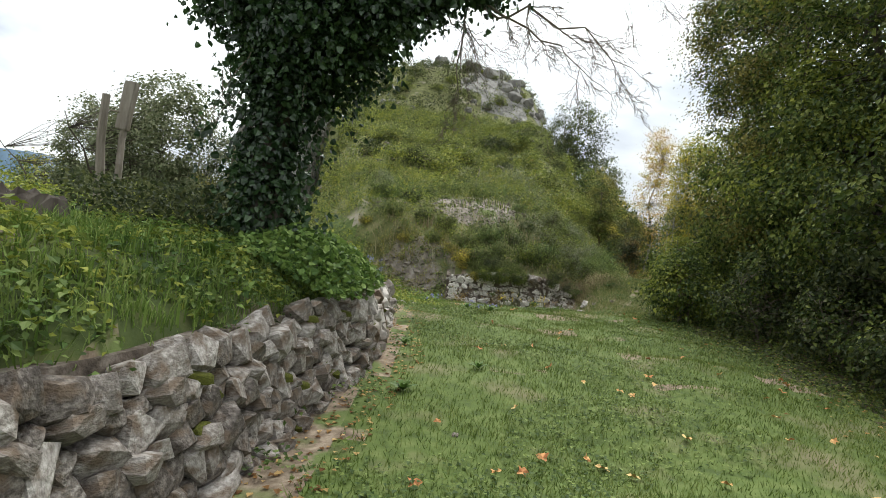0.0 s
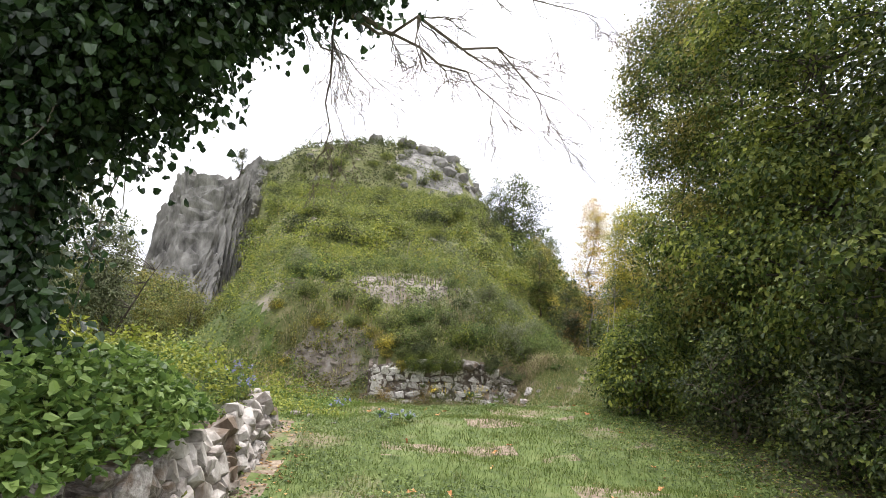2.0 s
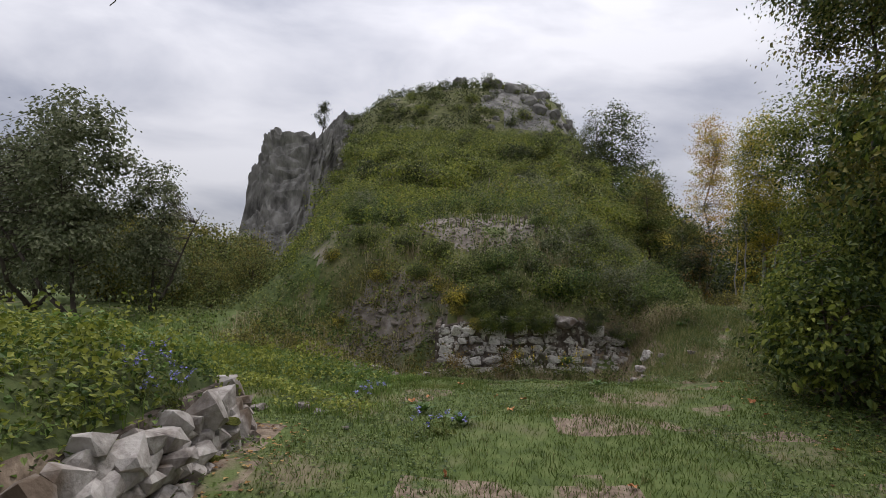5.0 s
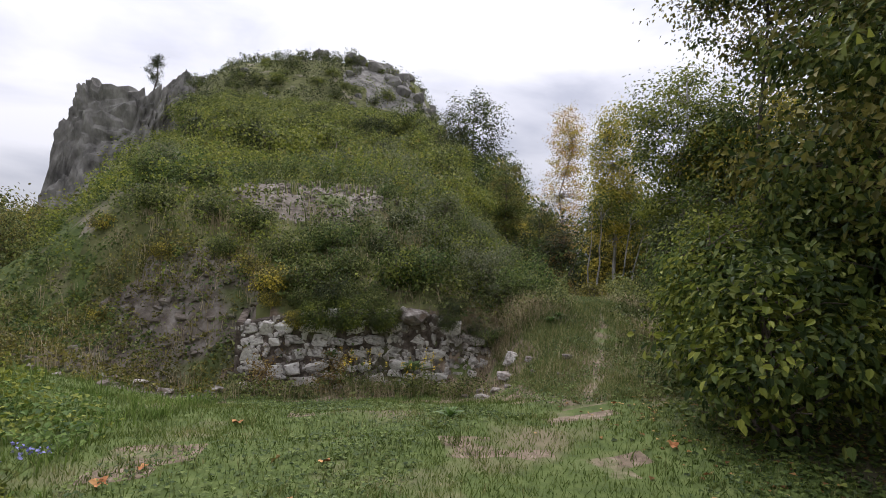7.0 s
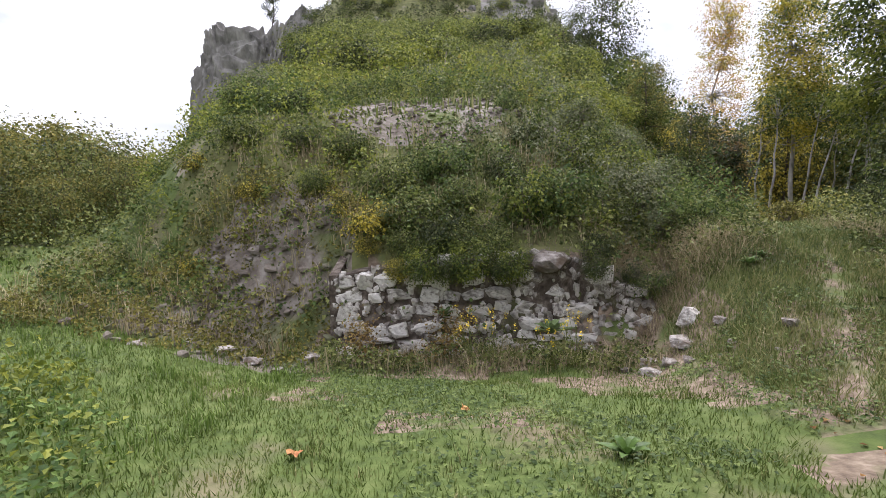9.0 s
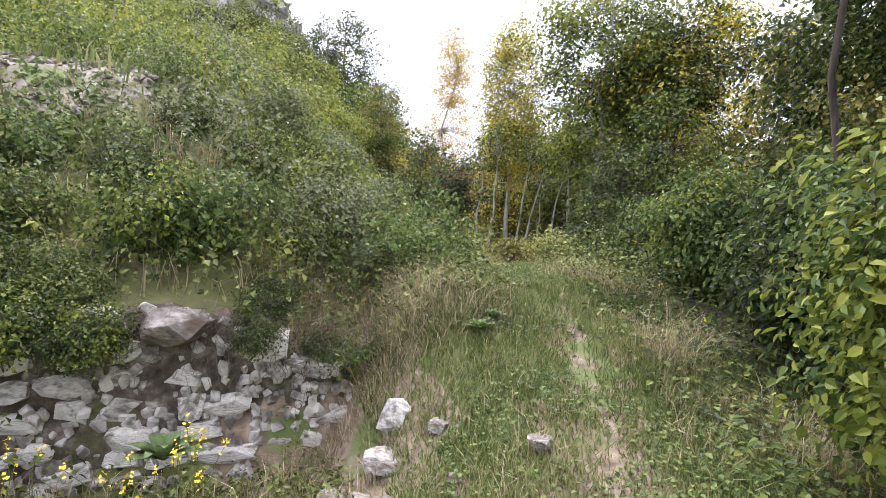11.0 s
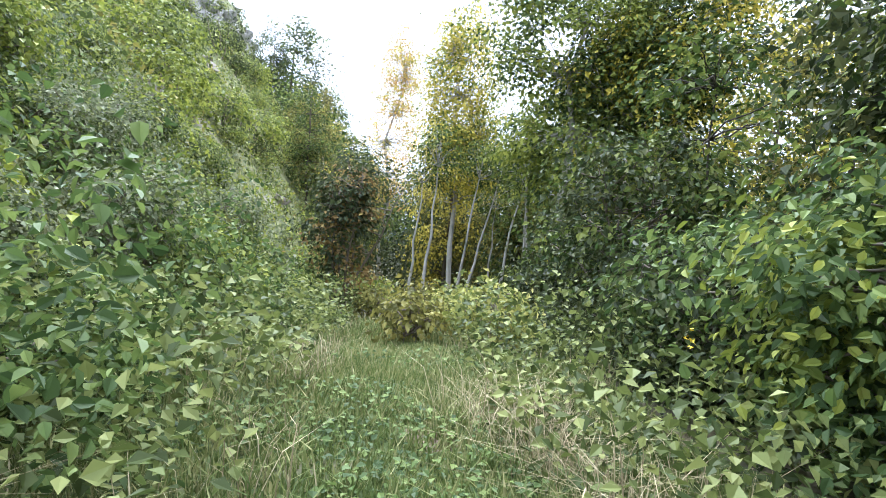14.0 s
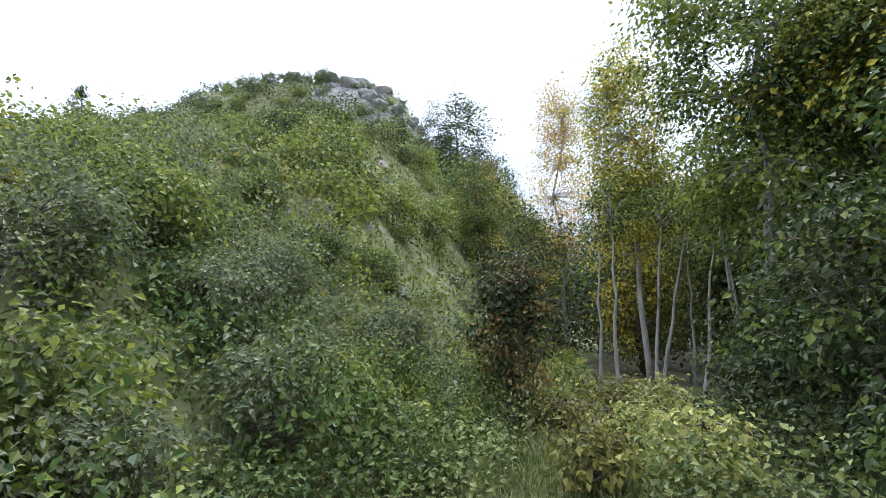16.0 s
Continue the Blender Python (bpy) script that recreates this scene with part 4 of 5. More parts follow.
tree("leaning_tree", "pale tree leaning across the wood with yellow-green leaves", at_ground(18.9, 26.8), 9.5, [(-2.2, 1.6, 7.0, 2.2, 2.0, 1.5, 1.0), (-1.0, 1, 8.6, 2.4, 2, 1.4, 1.0)],
     M["hedge_leaf"], M["pale_bark"], 304, 0.15, 140, 120, 0.13, 0.4, lean=(-3.0, 2.5), second=M["yellow_leaf"], second_share=0.3, group=FAR)
for k, (x, y, dx) in enumerate([(15.2, 34.2, 0.9), (15.5, 34.4, 1.6), (17.5, 33.0, -0.5), (14.6, 36.5, 0.5), (18.6, 37.5, 0.3), (16.3, 31.6, -0.4), (17.3, 30.2, 0.7), (18.4, 31.2, -0.9), (13.9, 33.8, 0.4), (16.0, 33.2, 1.2)]):
    tree("young_tree", "thin bare pale stem leaning in the wood", at_ground(x, y), 6.0, [(dx, 0, 5.3, 0.9, 0.9, 0.9, 1.0)], M["hedge_leaf"], M["pale_bark"], 320 + k, 0.07, 14, 60, 0.1, 0.28, lean=(dx, 0.2), group=FAR)
tree("sapling", "young dark-stemmed maple sapling beside the path", at_ground(11.6, 22.6), 4.0, [(0, 0, 2.9, 0.7, 0.7, 1.0, 1.0)], M["hedge_leaf"], M["bark"], 330, 0.03, 26, 40, 0.09, 0.2, lean=(0.1, 0), group=FAR)
proto = []
for k, (leaf, second) in enumerate([("hedge_leaf", "olive_leaf"), ("dark_leaf", "hedge_leaf"), ("olive_leaf", "yellow_leaf")]):
    proto.append(tree("broadleaf_tree", "broadleaf tree in the mixed wood", at_ground(22 + 4 * k, 34 + 6 * k), 12, [(0, 0, 7.6, 2.6, 2.6, 4.2, 1.0), (0, 0, 3.6, 2.4, 2.4, 2.6, 0.6)],
                      M[leaf], M["bark"], 340 + k, 0.15, 110, 75, 0.19, 0.46, limb_share=0.4, second=M[second], second_share=0.35, group=FAR))
g = rng_for(51)
for k, (x, y, s) in enumerate([(20.5, 35, 0.85), (13.2, 39.5, 0.55), (18.5, 41, 0.8), (13.0, 46, 0.55), (24, 35, 1.0), (19.5, 31, 0.8), (21.5, 26, 0.9), (17.5, 22.5, 0.95), (25, 30, 1.1), (22, 40, 1.0), (19.5, 43, 0.7), (23, 48, 0.8), (27, 40, 1.2), (30, 50, 1.1), (16.5, 54, 0.62), (21, 58, 0.75),
                               (26, 62, 0.9), (18.5, 66, 0.8), (33, 60, 1.2), (25, 74, 1.0), (14.5, 43, 0.5), (14.2, 50, 0.5), (17, 17, 1.0), (16, 10.5, 1.0), (17, 3, 1.0), (36, 45, 1.2), (30, 28, 1.1), (25.5, 26.0, 0.8), (20, 20, 1.0)]):
    copy_thing(proto[k % 3], place(x, y, g.uniform(0, 360), s * g.uniform(0.92, 1.08), -0.1))
for k, (x, y, s) in enumerate([(20, 86, 1.0), (24, 90, 0.95), (17, 84, 0.6), (27, 95, 0.9), (23, 82, 0.8), (30, 100, 0.9), (22, 76, 0.6), (26, 84, 0.7), (34, 96, 0.8)]):
    copy_thing(proto[1], place(x, y, g.uniform(0, 360), s * 1.6, -0.8))

# ---- trees of the meadow's far side ----
MEADOW = "trees beyond the meadow"
left_tree = tree("ash_tree", "airy grey-green young ash standing beyond the terrace", at_ground(-11.4, 22.2), 7.6, [(0, 0, 4.6, 1.4, 1.4, 2.9, 1.0), (0, 0, 2.2, 1.5, 1.5, 1.5, 0.4)],
                 M["grey_leaf"], M["bark"], 360, 0.09, 120, 80, 0.14, 0.27, top=0.72, limb_share=0.5, group=MEADOW, stems=2)
for x, y, s, tn in [(-13.6, 23.2, 1.02, 80), (-15.5, 25.5, 0.85, 200), (-9.6, 23.4, 0.72, 150), (-19, 28, 1.0, 20)]:
    copy_thing(left_tree, place(x, y, tn, s))
copse = tree("hazel_bush", "broad olive-green hazel thicket at the meadow's edge", at_ground(-15.5, 33), 4.2, [(0, 0, 2.4, 2.3, 2.2, 2.1, 1.0)], M["olive_leaf"], M["bark"], 361, 0.06,
             70, 75, 0.15, 0.42, limb_share=0.3, group=MEADOW, stems=6, category="bush", second=M["shrub_leaf"], second_share=0.5)
for x, y, s, tn in [(-14, 37, 0.8, 40), (-16, 36, 1.1, 90), (-20, 35, 1.15, 150), (-17.5, 43, 0.9, 200), (-24, 42, 1.3, 10), (-12.5, 30, 0.6, 70), (-17, 31, 0.9, 250), (-29, 46, 1.4, 300), (-20, 47, 0.9, 30),
                    (-19, 52, 1.2, 130), (-24, 33, 1.1, 180), (-25, 60, 1.5, 220), (-31, 58, 1.5, 20)]:
    copy_thing(copse, place(x, y, tn, s))
for x, y, s in [(-24, 66, 0.7), (-34, 62, 0.9), (-40, 70, 1.0), (-46, 60, 1.0), (-52, 75, 1.1), (-36, 80, 0.9)]:
    copy_thing(proto[1], place(x, y, x * 7, s * 0.8, -0.2))

for x, y, s, tn in [(-8.6, 25.5, 0.42, 15), (-10.4, 26.3, 0.6, 75), (-11.8, 27.6, 0.75, 140), (-13.6, 28.6, 0.85, 210), (-7.9, 27.4, 0.45, 290), (-10.0, 29.0, 0.8, 33), (-15.0, 29.6, 1.0, 120)]:
    copy_thing(copse, place(x, y, tn, s))

# lone pine on the cliff
g = rng_for(61)
pine = thing("pine_tree", "small lone pine on the cliff's edge", "tree", (-21.8, 79.6, 22.2))
V, F = tubes([bend((0, 0, -3.0), (0.5, 0, 4.7), 0.14, 0.03, g, 0.03, 7)], 6)
link("trunk", V, F, M["bark"], pine)
pts = []
for k in range(42):
    z = g.uniform(1.5, 4.9)
    r = g.uniform(0.1, 1) * np.interp(z, [1.5, 3.0, 4.9], [0.6, 1.1, 0.35])
    a = g.uniform(0, 6.28)
    pts.append(np.array([z * 0.12 + r * math.cos(a), r * math.sin(a), z]) + g.normal(size=(70, 3)) * np.array([0.26, 0.26, 0.14]))
V, F = leaves(np.concatenate(pts), 0.2, g, False, 0.2, 0.4, 0.14)
link("needles", V, F, M["dark_leaf"], pine)

# ---- shrubs of the hill ----
SCRUB = "shrubs on the hill"
g = rng_for(71)
near = []
for k, (nm, leaf, second, share, h, r, n, per, size) in enumerate([
        ("hornbeam_shrub", "shrub_leaf", "hedge_leaf", 0.3, 1.25, 0.75, 46, 62, 0.075), ("hazel_shrub", "hedge_leaf", "fresh_leaf", 0.3, 1.5, 0.7, 46, 62, 0.08),
        ("willow_shrub", "grey_leaf", "shrub_leaf", 0.3, 1.7, 0.7, 46, 66, 0.07), ("bramble", "bramble", "shrub_leaf", 0.3, 1.0, 0.8, 46, 60, 0.075),
        ("dogwood_shrub", "fresh_leaf", "shrub_leaf", 0.5, 1.3, 0.65, 44, 62, 0.075), ("dark_shrub", "dark_leaf", "hedge_leaf", 0.4, 1.2, 0.8, 46, 66, 0.075),
        ("turning_shrub", "olive_leaf", "yellow_leaf", 0.35, 1.2, 0.7, 44, 60, 0.075)]):
    near.append(tree(nm, "leafy wild shrub growing on the hillside", (0, 0, 0), h * 0.85, [(0, 0, h * 0.44, r, r, h * 0.4, 1.0)], M[leaf], M["twig"], 400 + k, 0.018, n, per, size, 0.17, limb_share=0.4,
                     group=SCRUB, stems=6, category="shrub", second=M[second], second_share=share, sides=5, flat=0.8))
used = set()


def put_shrub(k, x, y, s):
    m = place(x, y, g.uniform(0, 360), s, -0.06)
    if k in used:
        copy_thing(near[k], m)
    else:
        used.add(k)
        near[k].matrix_basis = m


# along the top of the ruin and on the lower slope
for x, y, k, s in [(0.7, 20.35, 6, 0.75), (1.3, 20.5, 0, 0.8), (1.9, 20.2, 5, 0.75), (2.5, 20.3, 0, 0.75), (2.2, 20.9, 0, 0.9), (3.2, 20.7, 1, 0.8), (4.3, 20.35, 5, 0.72), (3.8, 20.9, 3, 0.9),
                   (0.3, 20.9, 6, 0.9), (-0.4, 21.4, 0, 0.8), (-1.6, 21.6, 6, 0.8), (-2.6, 21.2, 6, 0.6), (0.9, 21.3, 0, 1.0), (2.9, 21.6, 5, 1.0), (1.8, 21.8, 3, 1.0), (4.6, 21.3, 0, 0.95),
                   (5.2, 21.9, 2, 0.95), (5.7, 22.7, 2, 1.0), (6.3, 22.9, 3, 0.9), (6.5, 23.9, 2, 1.05), (5.2, 23.0, 4, 1.0), (4.2, 22.2, 1, 1.0), (3.4, 22.6, 5, 1.0), (0.0, 22.3, 0, 1.0),
                   (-1.0, 22.6, 5, 1.1), (-2.2, 22.8, 0, 1.0), (-3.4, 23.0, 6, 0.9), (4.7, 24.2, 2, 1.1), (5.8, 24.9, 2, 1.1), (6.9, 25.2, 4, 1.05), (7.4, 26.3, 1, 1.1), (3.7, 25.2, 6, 0.8),
                   (3.2, 24.0, 3, 0.7), (-1.6, 24.2, 5, 1.2), (-3.0, 24.8, 0, 1.1), (6.2, 21.75, 3, 0.75), (5.55, 21.2, 2, 0.7), (7.6, 24.3, 3, 0.8), (8.2, 25.8, 1, 0.95), (4.9, 26.0, 4, 1.1),
                   (6.1, 26.6, 2, 1.2), (7.6, 28.0, 2, 1.2), (8.8, 27.6, 5, 1.0), (4.2, 27.4, 6, 1.1), (9.3, 29.4, 4, 1.2), (8.0, 30.0, 6, 1.3), (6.4, 29.2, 5, 1.2)]:
    put_shrub(k, x, y, s * g.uniform(0.72, 0.95))
for x, k, s in [(4.95, 3, 0.5), (5.25, 5, 0.45), (0.75, 6, 0.5), (1.3, 0, 0.55), (1.75, 5, 0.6), (2.2, 0, 0.62), (2.65, 0, 0.55), (4.15, 5, 0.6), (4.6, 5, 0.5)]:
    put_shrub(k, x, 20.02, s)
# low shrubs rooted on the wall's top that hang over its face
for x, k, s in [(1.25, 6, 0.5), (1.6, 1, 0.55), (2.0, 5, 0.6), (2.35, 1, 0.62), (2.7, 5, 0.6), (2.95, 1, 0.5), (4.05, 5, 0.5)]:
    copy_thing(near[k], pose(x, 19.74, 0.88, 24, 0, g.uniform(-40, 40)) @ Matrix.Scale(s, 4))
n = 0
while n < 96:
    d = g.uniform(4.5, 17)
    x = g.uniform(-0.45 * d - 2, 0.42 * d + 4.5)
    if abs(x - 1.5) < 2.6 and d < 6.5:
        continue
    put_shrub(int(g.choice(7, p=[0.2, 0.14, 0.2, 0.1, 0.18, 0.1, 0.08])), x, 20.1 + d, g.uniform(0.35, 0.6) if n % 3 else g.uniform(0.7, 1.0))
    n += 1

# farther up they are drawn with fewer, larger leaves
high = []
for k, (nm, leaf, second, h, r) in enumerate([("hill_shrub", "shrub_leaf", "fresh_leaf", 1.6, 1.1), ("hill_shrub", "fresh_leaf", "shrub_leaf", 1.4, 1.1), ("hill_shrub", "dark_leaf", "hedge_leaf", 1.7, 1.1),
                                              ("hill_tree", "hedge_leaf", "dark_leaf", 3.0, 1.4), ("hill_tree", "dark_leaf", "shrub_leaf", 3.2, 1.5)]):
    high.append(tree(nm, "scrubby bush on the upper slope of the hill", at_ground(-3 + 3 * k, 42 + 2 * k), h, [(0, 0, h * 0.55, r, r, h * 0.42, 1.0)], M[leaf], M["twig"], 430 + k, 0.03, 30, 46, 0.13, 0.24, limb_share=0.2,
                     group="scrub on the upper hill", stems=4, category="shrub", second=M[second], second_share=0.4, sides=4, flat=0.8))
n = 0
while n < 330:
    d = g.uniform(12, 62) if n < 280 else g.uniform(60, 92)
    w = np.interp(d, [15, 30, 58, 92], [9, 14, 21, 23])
    x = g.uniform(-w * 0.8, w * 0.95)
    copy_thing(high[int(g.choice(3, p=[0.42, 0.45, 0.13]))], place(x, 20.1 + d, g.uniform(0, 360), (g.uniform(0.35, 0.6) if n % 3 else g.uniform(0.7, 1.05)) * (1 + d / 160), -0.15))
    n += 1
for n in range(70):
    d = g.uniform(66, 112)
    x = g.uniform(-30, 24)
    if 4 < x < 14 and 80 < d < 98 and g.uniform() < 0.7:
        continue
    copy_thing(high[3 + n % 2 if g.uniform() < 0.75 else 0], place(x, 20.1 + d, g.uniform(0, 360), g.uniform(0.55, 1.1), -0.2))
for n in range(24):
    x = -30 + 2.2 * n + g.normal()
    copy_thing(high[3 + n % 2], place(x, 20.1 + 100 + g.normal() * 4, g.uniform(0, 360), g.uniform(0.5, 0.95), -0.3))


# ---- plants of the ground, uncounted ----
def herbs(n, per, keep, x0, x1, y0, y1, seed, height, spread, size, mat, name, label, lobed=False, narrow=0.36, clump=1.6):
    """A thicket of upright leafy stems."""
    q = rng_for(seed)
    tx, ty = q.uniform(x0, x1, n), q.uniform(y0, y1, n)
    m = keep(tx, ty) & (ripple(tx + 3 * seed, ty, clump) > q.uniform(-1.7, 0.5, n))
    tx, ty = tx[m], ty[m]
    own = np.repeat(np.arange(len(tx)), per)
    mound = smooth(-0.9, 0.9, ripple(tx + 3 * seed, ty, clump))
    h = (height * (0.3 + 1.1 * mound) * q.uniform(0.6, 1.2, len(tx)))[own]
    u = q.uniform(0.08, 1, len(own)) ** 0.8
    lx, ly = q.normal(size=len(tx)) * 0.2, q.normal(size=len(tx)) * 0.2
    w = spread * (1.15 - 0.75 * u)
    ox, oy = q.normal(size=len(own)) * w, q.normal(size=len(own)) * w
    pts = np.stack([tx[own] + lx[own] * u * h + ox, ty[own] + ly[own] * u * h + oy, ground_z(tx, ty)[own] + u * h], 1)
    outv = np.stack([ox, oy, 0.4 * w], 1)
    outv /= np.linalg.norm(outv, axis=1)[:, None] + 1e-9
    V, F = leaves(pts, size, q, lobed, 0.3, 0.55, narrow, outv)
    return tagged(link(name, V, F, mat), label, "undergrowth", kind="stuff")


def hill_band(d0, d1, pad=0.0):
    def keep(x, y):
        d = y - 20.1
        bare = np.hypot((x - 1.5) / 2.4, (y - 24.2) / 1.2) < 1
        return (d > d0) & (d < d1) & (x > -4.4 - 0.29 * d - pad * 0.3) & (x < np.interp(d, [0, 3, 6, 10, 16, 30, 58, 110], [4.9, 6.6, 8.2, 9.8, 11.8, 17, 25, 31]) + pad) & ~bare
    return keep


herbs(3000, 24, hill_band(-0.6, 10), -11, 11, 19.7, 30.5, 701, 0.55, 0.13, 0.065, M["shrub_leaf"], "scrub_growth", "thick green wild growth covering the lower slope", clump=2.4)
herbs(2000, 24, hill_band(-0.6, 9), -11, 11, 19.7, 30, 702, 0.65, 0.12, 0.07, M["bramble"], "scrub_growth", "bramble and nettle growth covering the lower slope", clump=2.4)
herbs(2100, 22, hill_band(0.3, 12), -10, 12, 20, 32, 703, 0.8, 0.1, 0.07, M["fresh_leaf"], "tall_herbs", "tall fresh green herbs and saplings on the slope", clump=2.4)
herbs(1500, 24, hill_band(0.4, 12), 1, 12, 20, 32, 704, 0.85, 0.12, 0.06, M["grey_leaf"], "tall_herbs", "grey-green willow growth on the slope", clump=2.4)
herbs(4200, 12, hill_band(9, 34, 2), -18, 17, 29, 54, 705, 0.6, 0.22, 0.13, M["shrub_leaf"], "slope_growth", "scrubby growth over the middle slope", clump=3.5)
herbs(2400, 12, hill_band(9, 36, 2), -18, 17, 29, 56, 706, 0.7, 0.2, 0.13, M["fresh_leaf"], "slope_growth", "fresh green growth over the middle slope", clump=3.5)
herbs(900, 12, hill_band(6, 40, 2), -18, 17, 26, 60, 707, 0.8, 0.25, 0.13, M["olive_leaf"], "slope_growth", "yellowing growth over the middle slope", clump=3.5)
herbs(4600, 9, hill_band(33, 68, 3), -30, 30, 53, 89, 708, 0.9, 0.35, 0.2, M["shrub_leaf"], "upper_growth", "scrub over the upper slope", clump=7)
herbs(2200, 9, hill_band(33, 66, 3), -30, 26, 53, 89, 709, 0.9, 0.35, 0.2, M["fresh_leaf"], "upper_growth", "fresh green scrub over the upper slope", clump=7)
herbs(3600, 13, lambda x, y: (np.hypot((x - 9) / 9, (y - 104) / 12) > 0.9) & (x > -33), -33, 26, 86, 130, 710, 1.7, 0.5, 0.28, M["dark_leaf"], "summit_growth", "low woodland over the hilltop", clump=8)
herbs(1500, 13, lambda x, y: x > -33, -33, 26, 86, 130, 711, 1.6, 0.5, 0.28, M["shrub_leaf"], "summit_growth", "pale scrub over the hilltop", clump=8)
herbs(640, 44, lambda x, y: (x > 5.0 + 0.45 * (y - 20)) & (x < 6.1 + 0.35 * (y - 19.5)), 5, 10, 20.6, 27.5, 712, 1.0, 0.14, 0.056, M["bramble"], "path_growth", "dense leafy growth at the path's side", lobed="oval", narrow=0.32)
herbs(480, 40, lambda x, y: (x > 8.9 + 0.35 * (y - 20)) & (x < 12.5 + 0.3 * (y - 20)), 8.5, 14, 19.5, 27.5, 713, 0.8, 0.14, 0.056, M["dark_leaf"], "path_growth", "dark leafy growth at the path's side", lobed="oval", narrow=0.32)
herbs(420, 14, lambda x, y: y < 19.45 + 0.05 * x, 0.2, 4.7, 18.7, 19.6, 714, 0.28, 0.09, 0.05, M["shrub_leaf"], "wall_weeds", "weeds growing along the ruined wall's foot", clump=0.7)
herbs(1700, 18, lambda x, y: (x < -1.3) & (y > 8), -9, -1.2, 8, 17, 715, 0.4, 0.1, 0.06, M["fresh_leaf"], "terrace_herbs", "fresh green herbs on the terrace", clump=1.2)
herbs(1000, 16, lambda x, y: (x < 0.15) & (y > 18.9), -5, 0.2, 18.9, 22, 716, 0.32, 0.1, 0.055, M["olive_leaf"], "bank_growth", "yellowing weeds on the stony bank beside the ruin", clump=0.9)
herbs(150, 22, lambda x, y: y < 19.5 + 0.05 * x, 0.55, 2.2, 19.1, 19.6, 717, 0.55, 0.1, 0.04, M["rust_leaf"], "wall_weeds", "brown seeding weeds standing before the ruined wall", clump=0.6)
herbs(1500, 14, lambda x, y: (wall_x(y) - x > 0.12) & (wall_x(y) - x < 0.75), -3.2, -0.8, 0.5, 12, 718, 0.2, 0.1, 0.05, M["bramble"], "wall_top_weeds", "green weeds hanging over the dry-stone wall's top", clump=0.8)
herbs(3400, 20, lambda x, y: (x < -3.6 - 0.28 * (y - 20)) & (x > -9 - 0.42 * (y - 20)) & (y > 20.2), -22, -4, 20, 48, 719, 0.7, 0.17, 0.085, M["shrub_leaf"], "meadow_growth", "rank green growth at the meadow's edge", clump=2.0)
# the depth of the wood: its shade is put in by darker leaves below mid-height
q = rng_for(720)
deep, canopy = [], []
for k in range(1300):
    az = radians(q.uniform(10, 84))
    deg = math.degrees(az)
    r = q.uniform(*((30, 52) if deg < 34 else (23, 44)))
    top = float(np.interp(deg, [10, 18, 26, 34, 84], [4, 6.5, 8.5, 9.5, 9.5]))
    x, y = 7 + r * math.sin(az), 19 + r * math.cos(az)
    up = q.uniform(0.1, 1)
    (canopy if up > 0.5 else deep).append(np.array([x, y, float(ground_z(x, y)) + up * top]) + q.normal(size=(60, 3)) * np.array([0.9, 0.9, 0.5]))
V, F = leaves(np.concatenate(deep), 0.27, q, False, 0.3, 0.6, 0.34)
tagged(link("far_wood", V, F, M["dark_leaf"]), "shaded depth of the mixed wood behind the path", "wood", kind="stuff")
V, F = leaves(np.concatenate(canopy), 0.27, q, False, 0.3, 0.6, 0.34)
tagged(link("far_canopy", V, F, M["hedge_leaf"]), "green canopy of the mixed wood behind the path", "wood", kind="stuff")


def scatter(n, x0, x1, y0, y1, keep, seed):
    q = rng_for(seed)
    x, y = q.uniform(x0, x1, n), q.uniform(y0, y1, n)
    m = keep(x, y, q)
    return x[m], y[m], q


def on_lawn(x, y, q):
    side = np.interp(y, [0, 6, 14, 17, 18, 19.2], [6.2, 6.2, 6.0, 6.6, 5.2, 4.6])
    thin = 0.6 + 0.4 * np.sin(x * 2.1 + 1.3 * np.sin(y * 1.2)) * np.sin(y * 1.7)
    left_ok = np.where(y < 12.4, x > wall_x(y) + 0.35 + 0.25 * q.uniform(size=len(x)), x > -7)
    return left_ok & (x < side + q.normal(size=len(x)) * 0.4) & (q.uniform(size=len(x)) < thin + 0.25) & (np.abs(x - np.interp(y, [9, 14, 17, 19], [3.0, 4.0, 5.8, 6.9])) > 0.3 * (y > 15))


def short_blades(x, y, length, q, width):
    n = len(x)
    z = ground_z(x, y) - 0.005
    h = length * q.uniform(0.5, 1.4, n)
    a = q.uniform(0, 6.283, n)
    s = width * q.uniform(0.7, 1.5, n)
    t = q.uniform(0.1, 0.9, n) * h
    b = q.uniform(0, 6.283, n)
    V = np.stack([np.stack([x - s * np.cos(a), y - s * np.sin(a), z], 1), np.stack([x + s * np.cos(a), y + s * np.sin(a), z], 1),
                  np.stack([x + t * np.cos(b), y + t * np.sin(b), z + h], 1)], 1).reshape(-1, 3)
    return V, np.arange(3 * n).reshape(-1, 3)


x, y, q = scatter(290000, -7, 7, 1.2, 19.3, on_lawn, 501)
V, F = short_blades(x, y, 0.055, q, 0.0045)
tagged(link("lawn_grass", V, F, M["grass"]), "short mown green grass of the track", "grass", kind="stuff")
x, y, q = scatter(95000, -7, 7, 1.2, 19.3, on_lawn, 502)
m = np.sin(x * 1.3 + 2 * np.sin(y * 0.7)) + 0.5 * np.sin(y * 2.3 + x) > 0.1
V, F = leaves(np.stack([x[m], y[m], ground_z(x[m], y[m]) + q.uniform(0.01, 0.06, m.sum())], 1), 0.04, q, False, 0.1, 0.85, 0.42)
tagged(link("clover", V, F, M["bramble"]), "low clover and broad-leaved weeds among the grass", "weeds", kind="stuff")


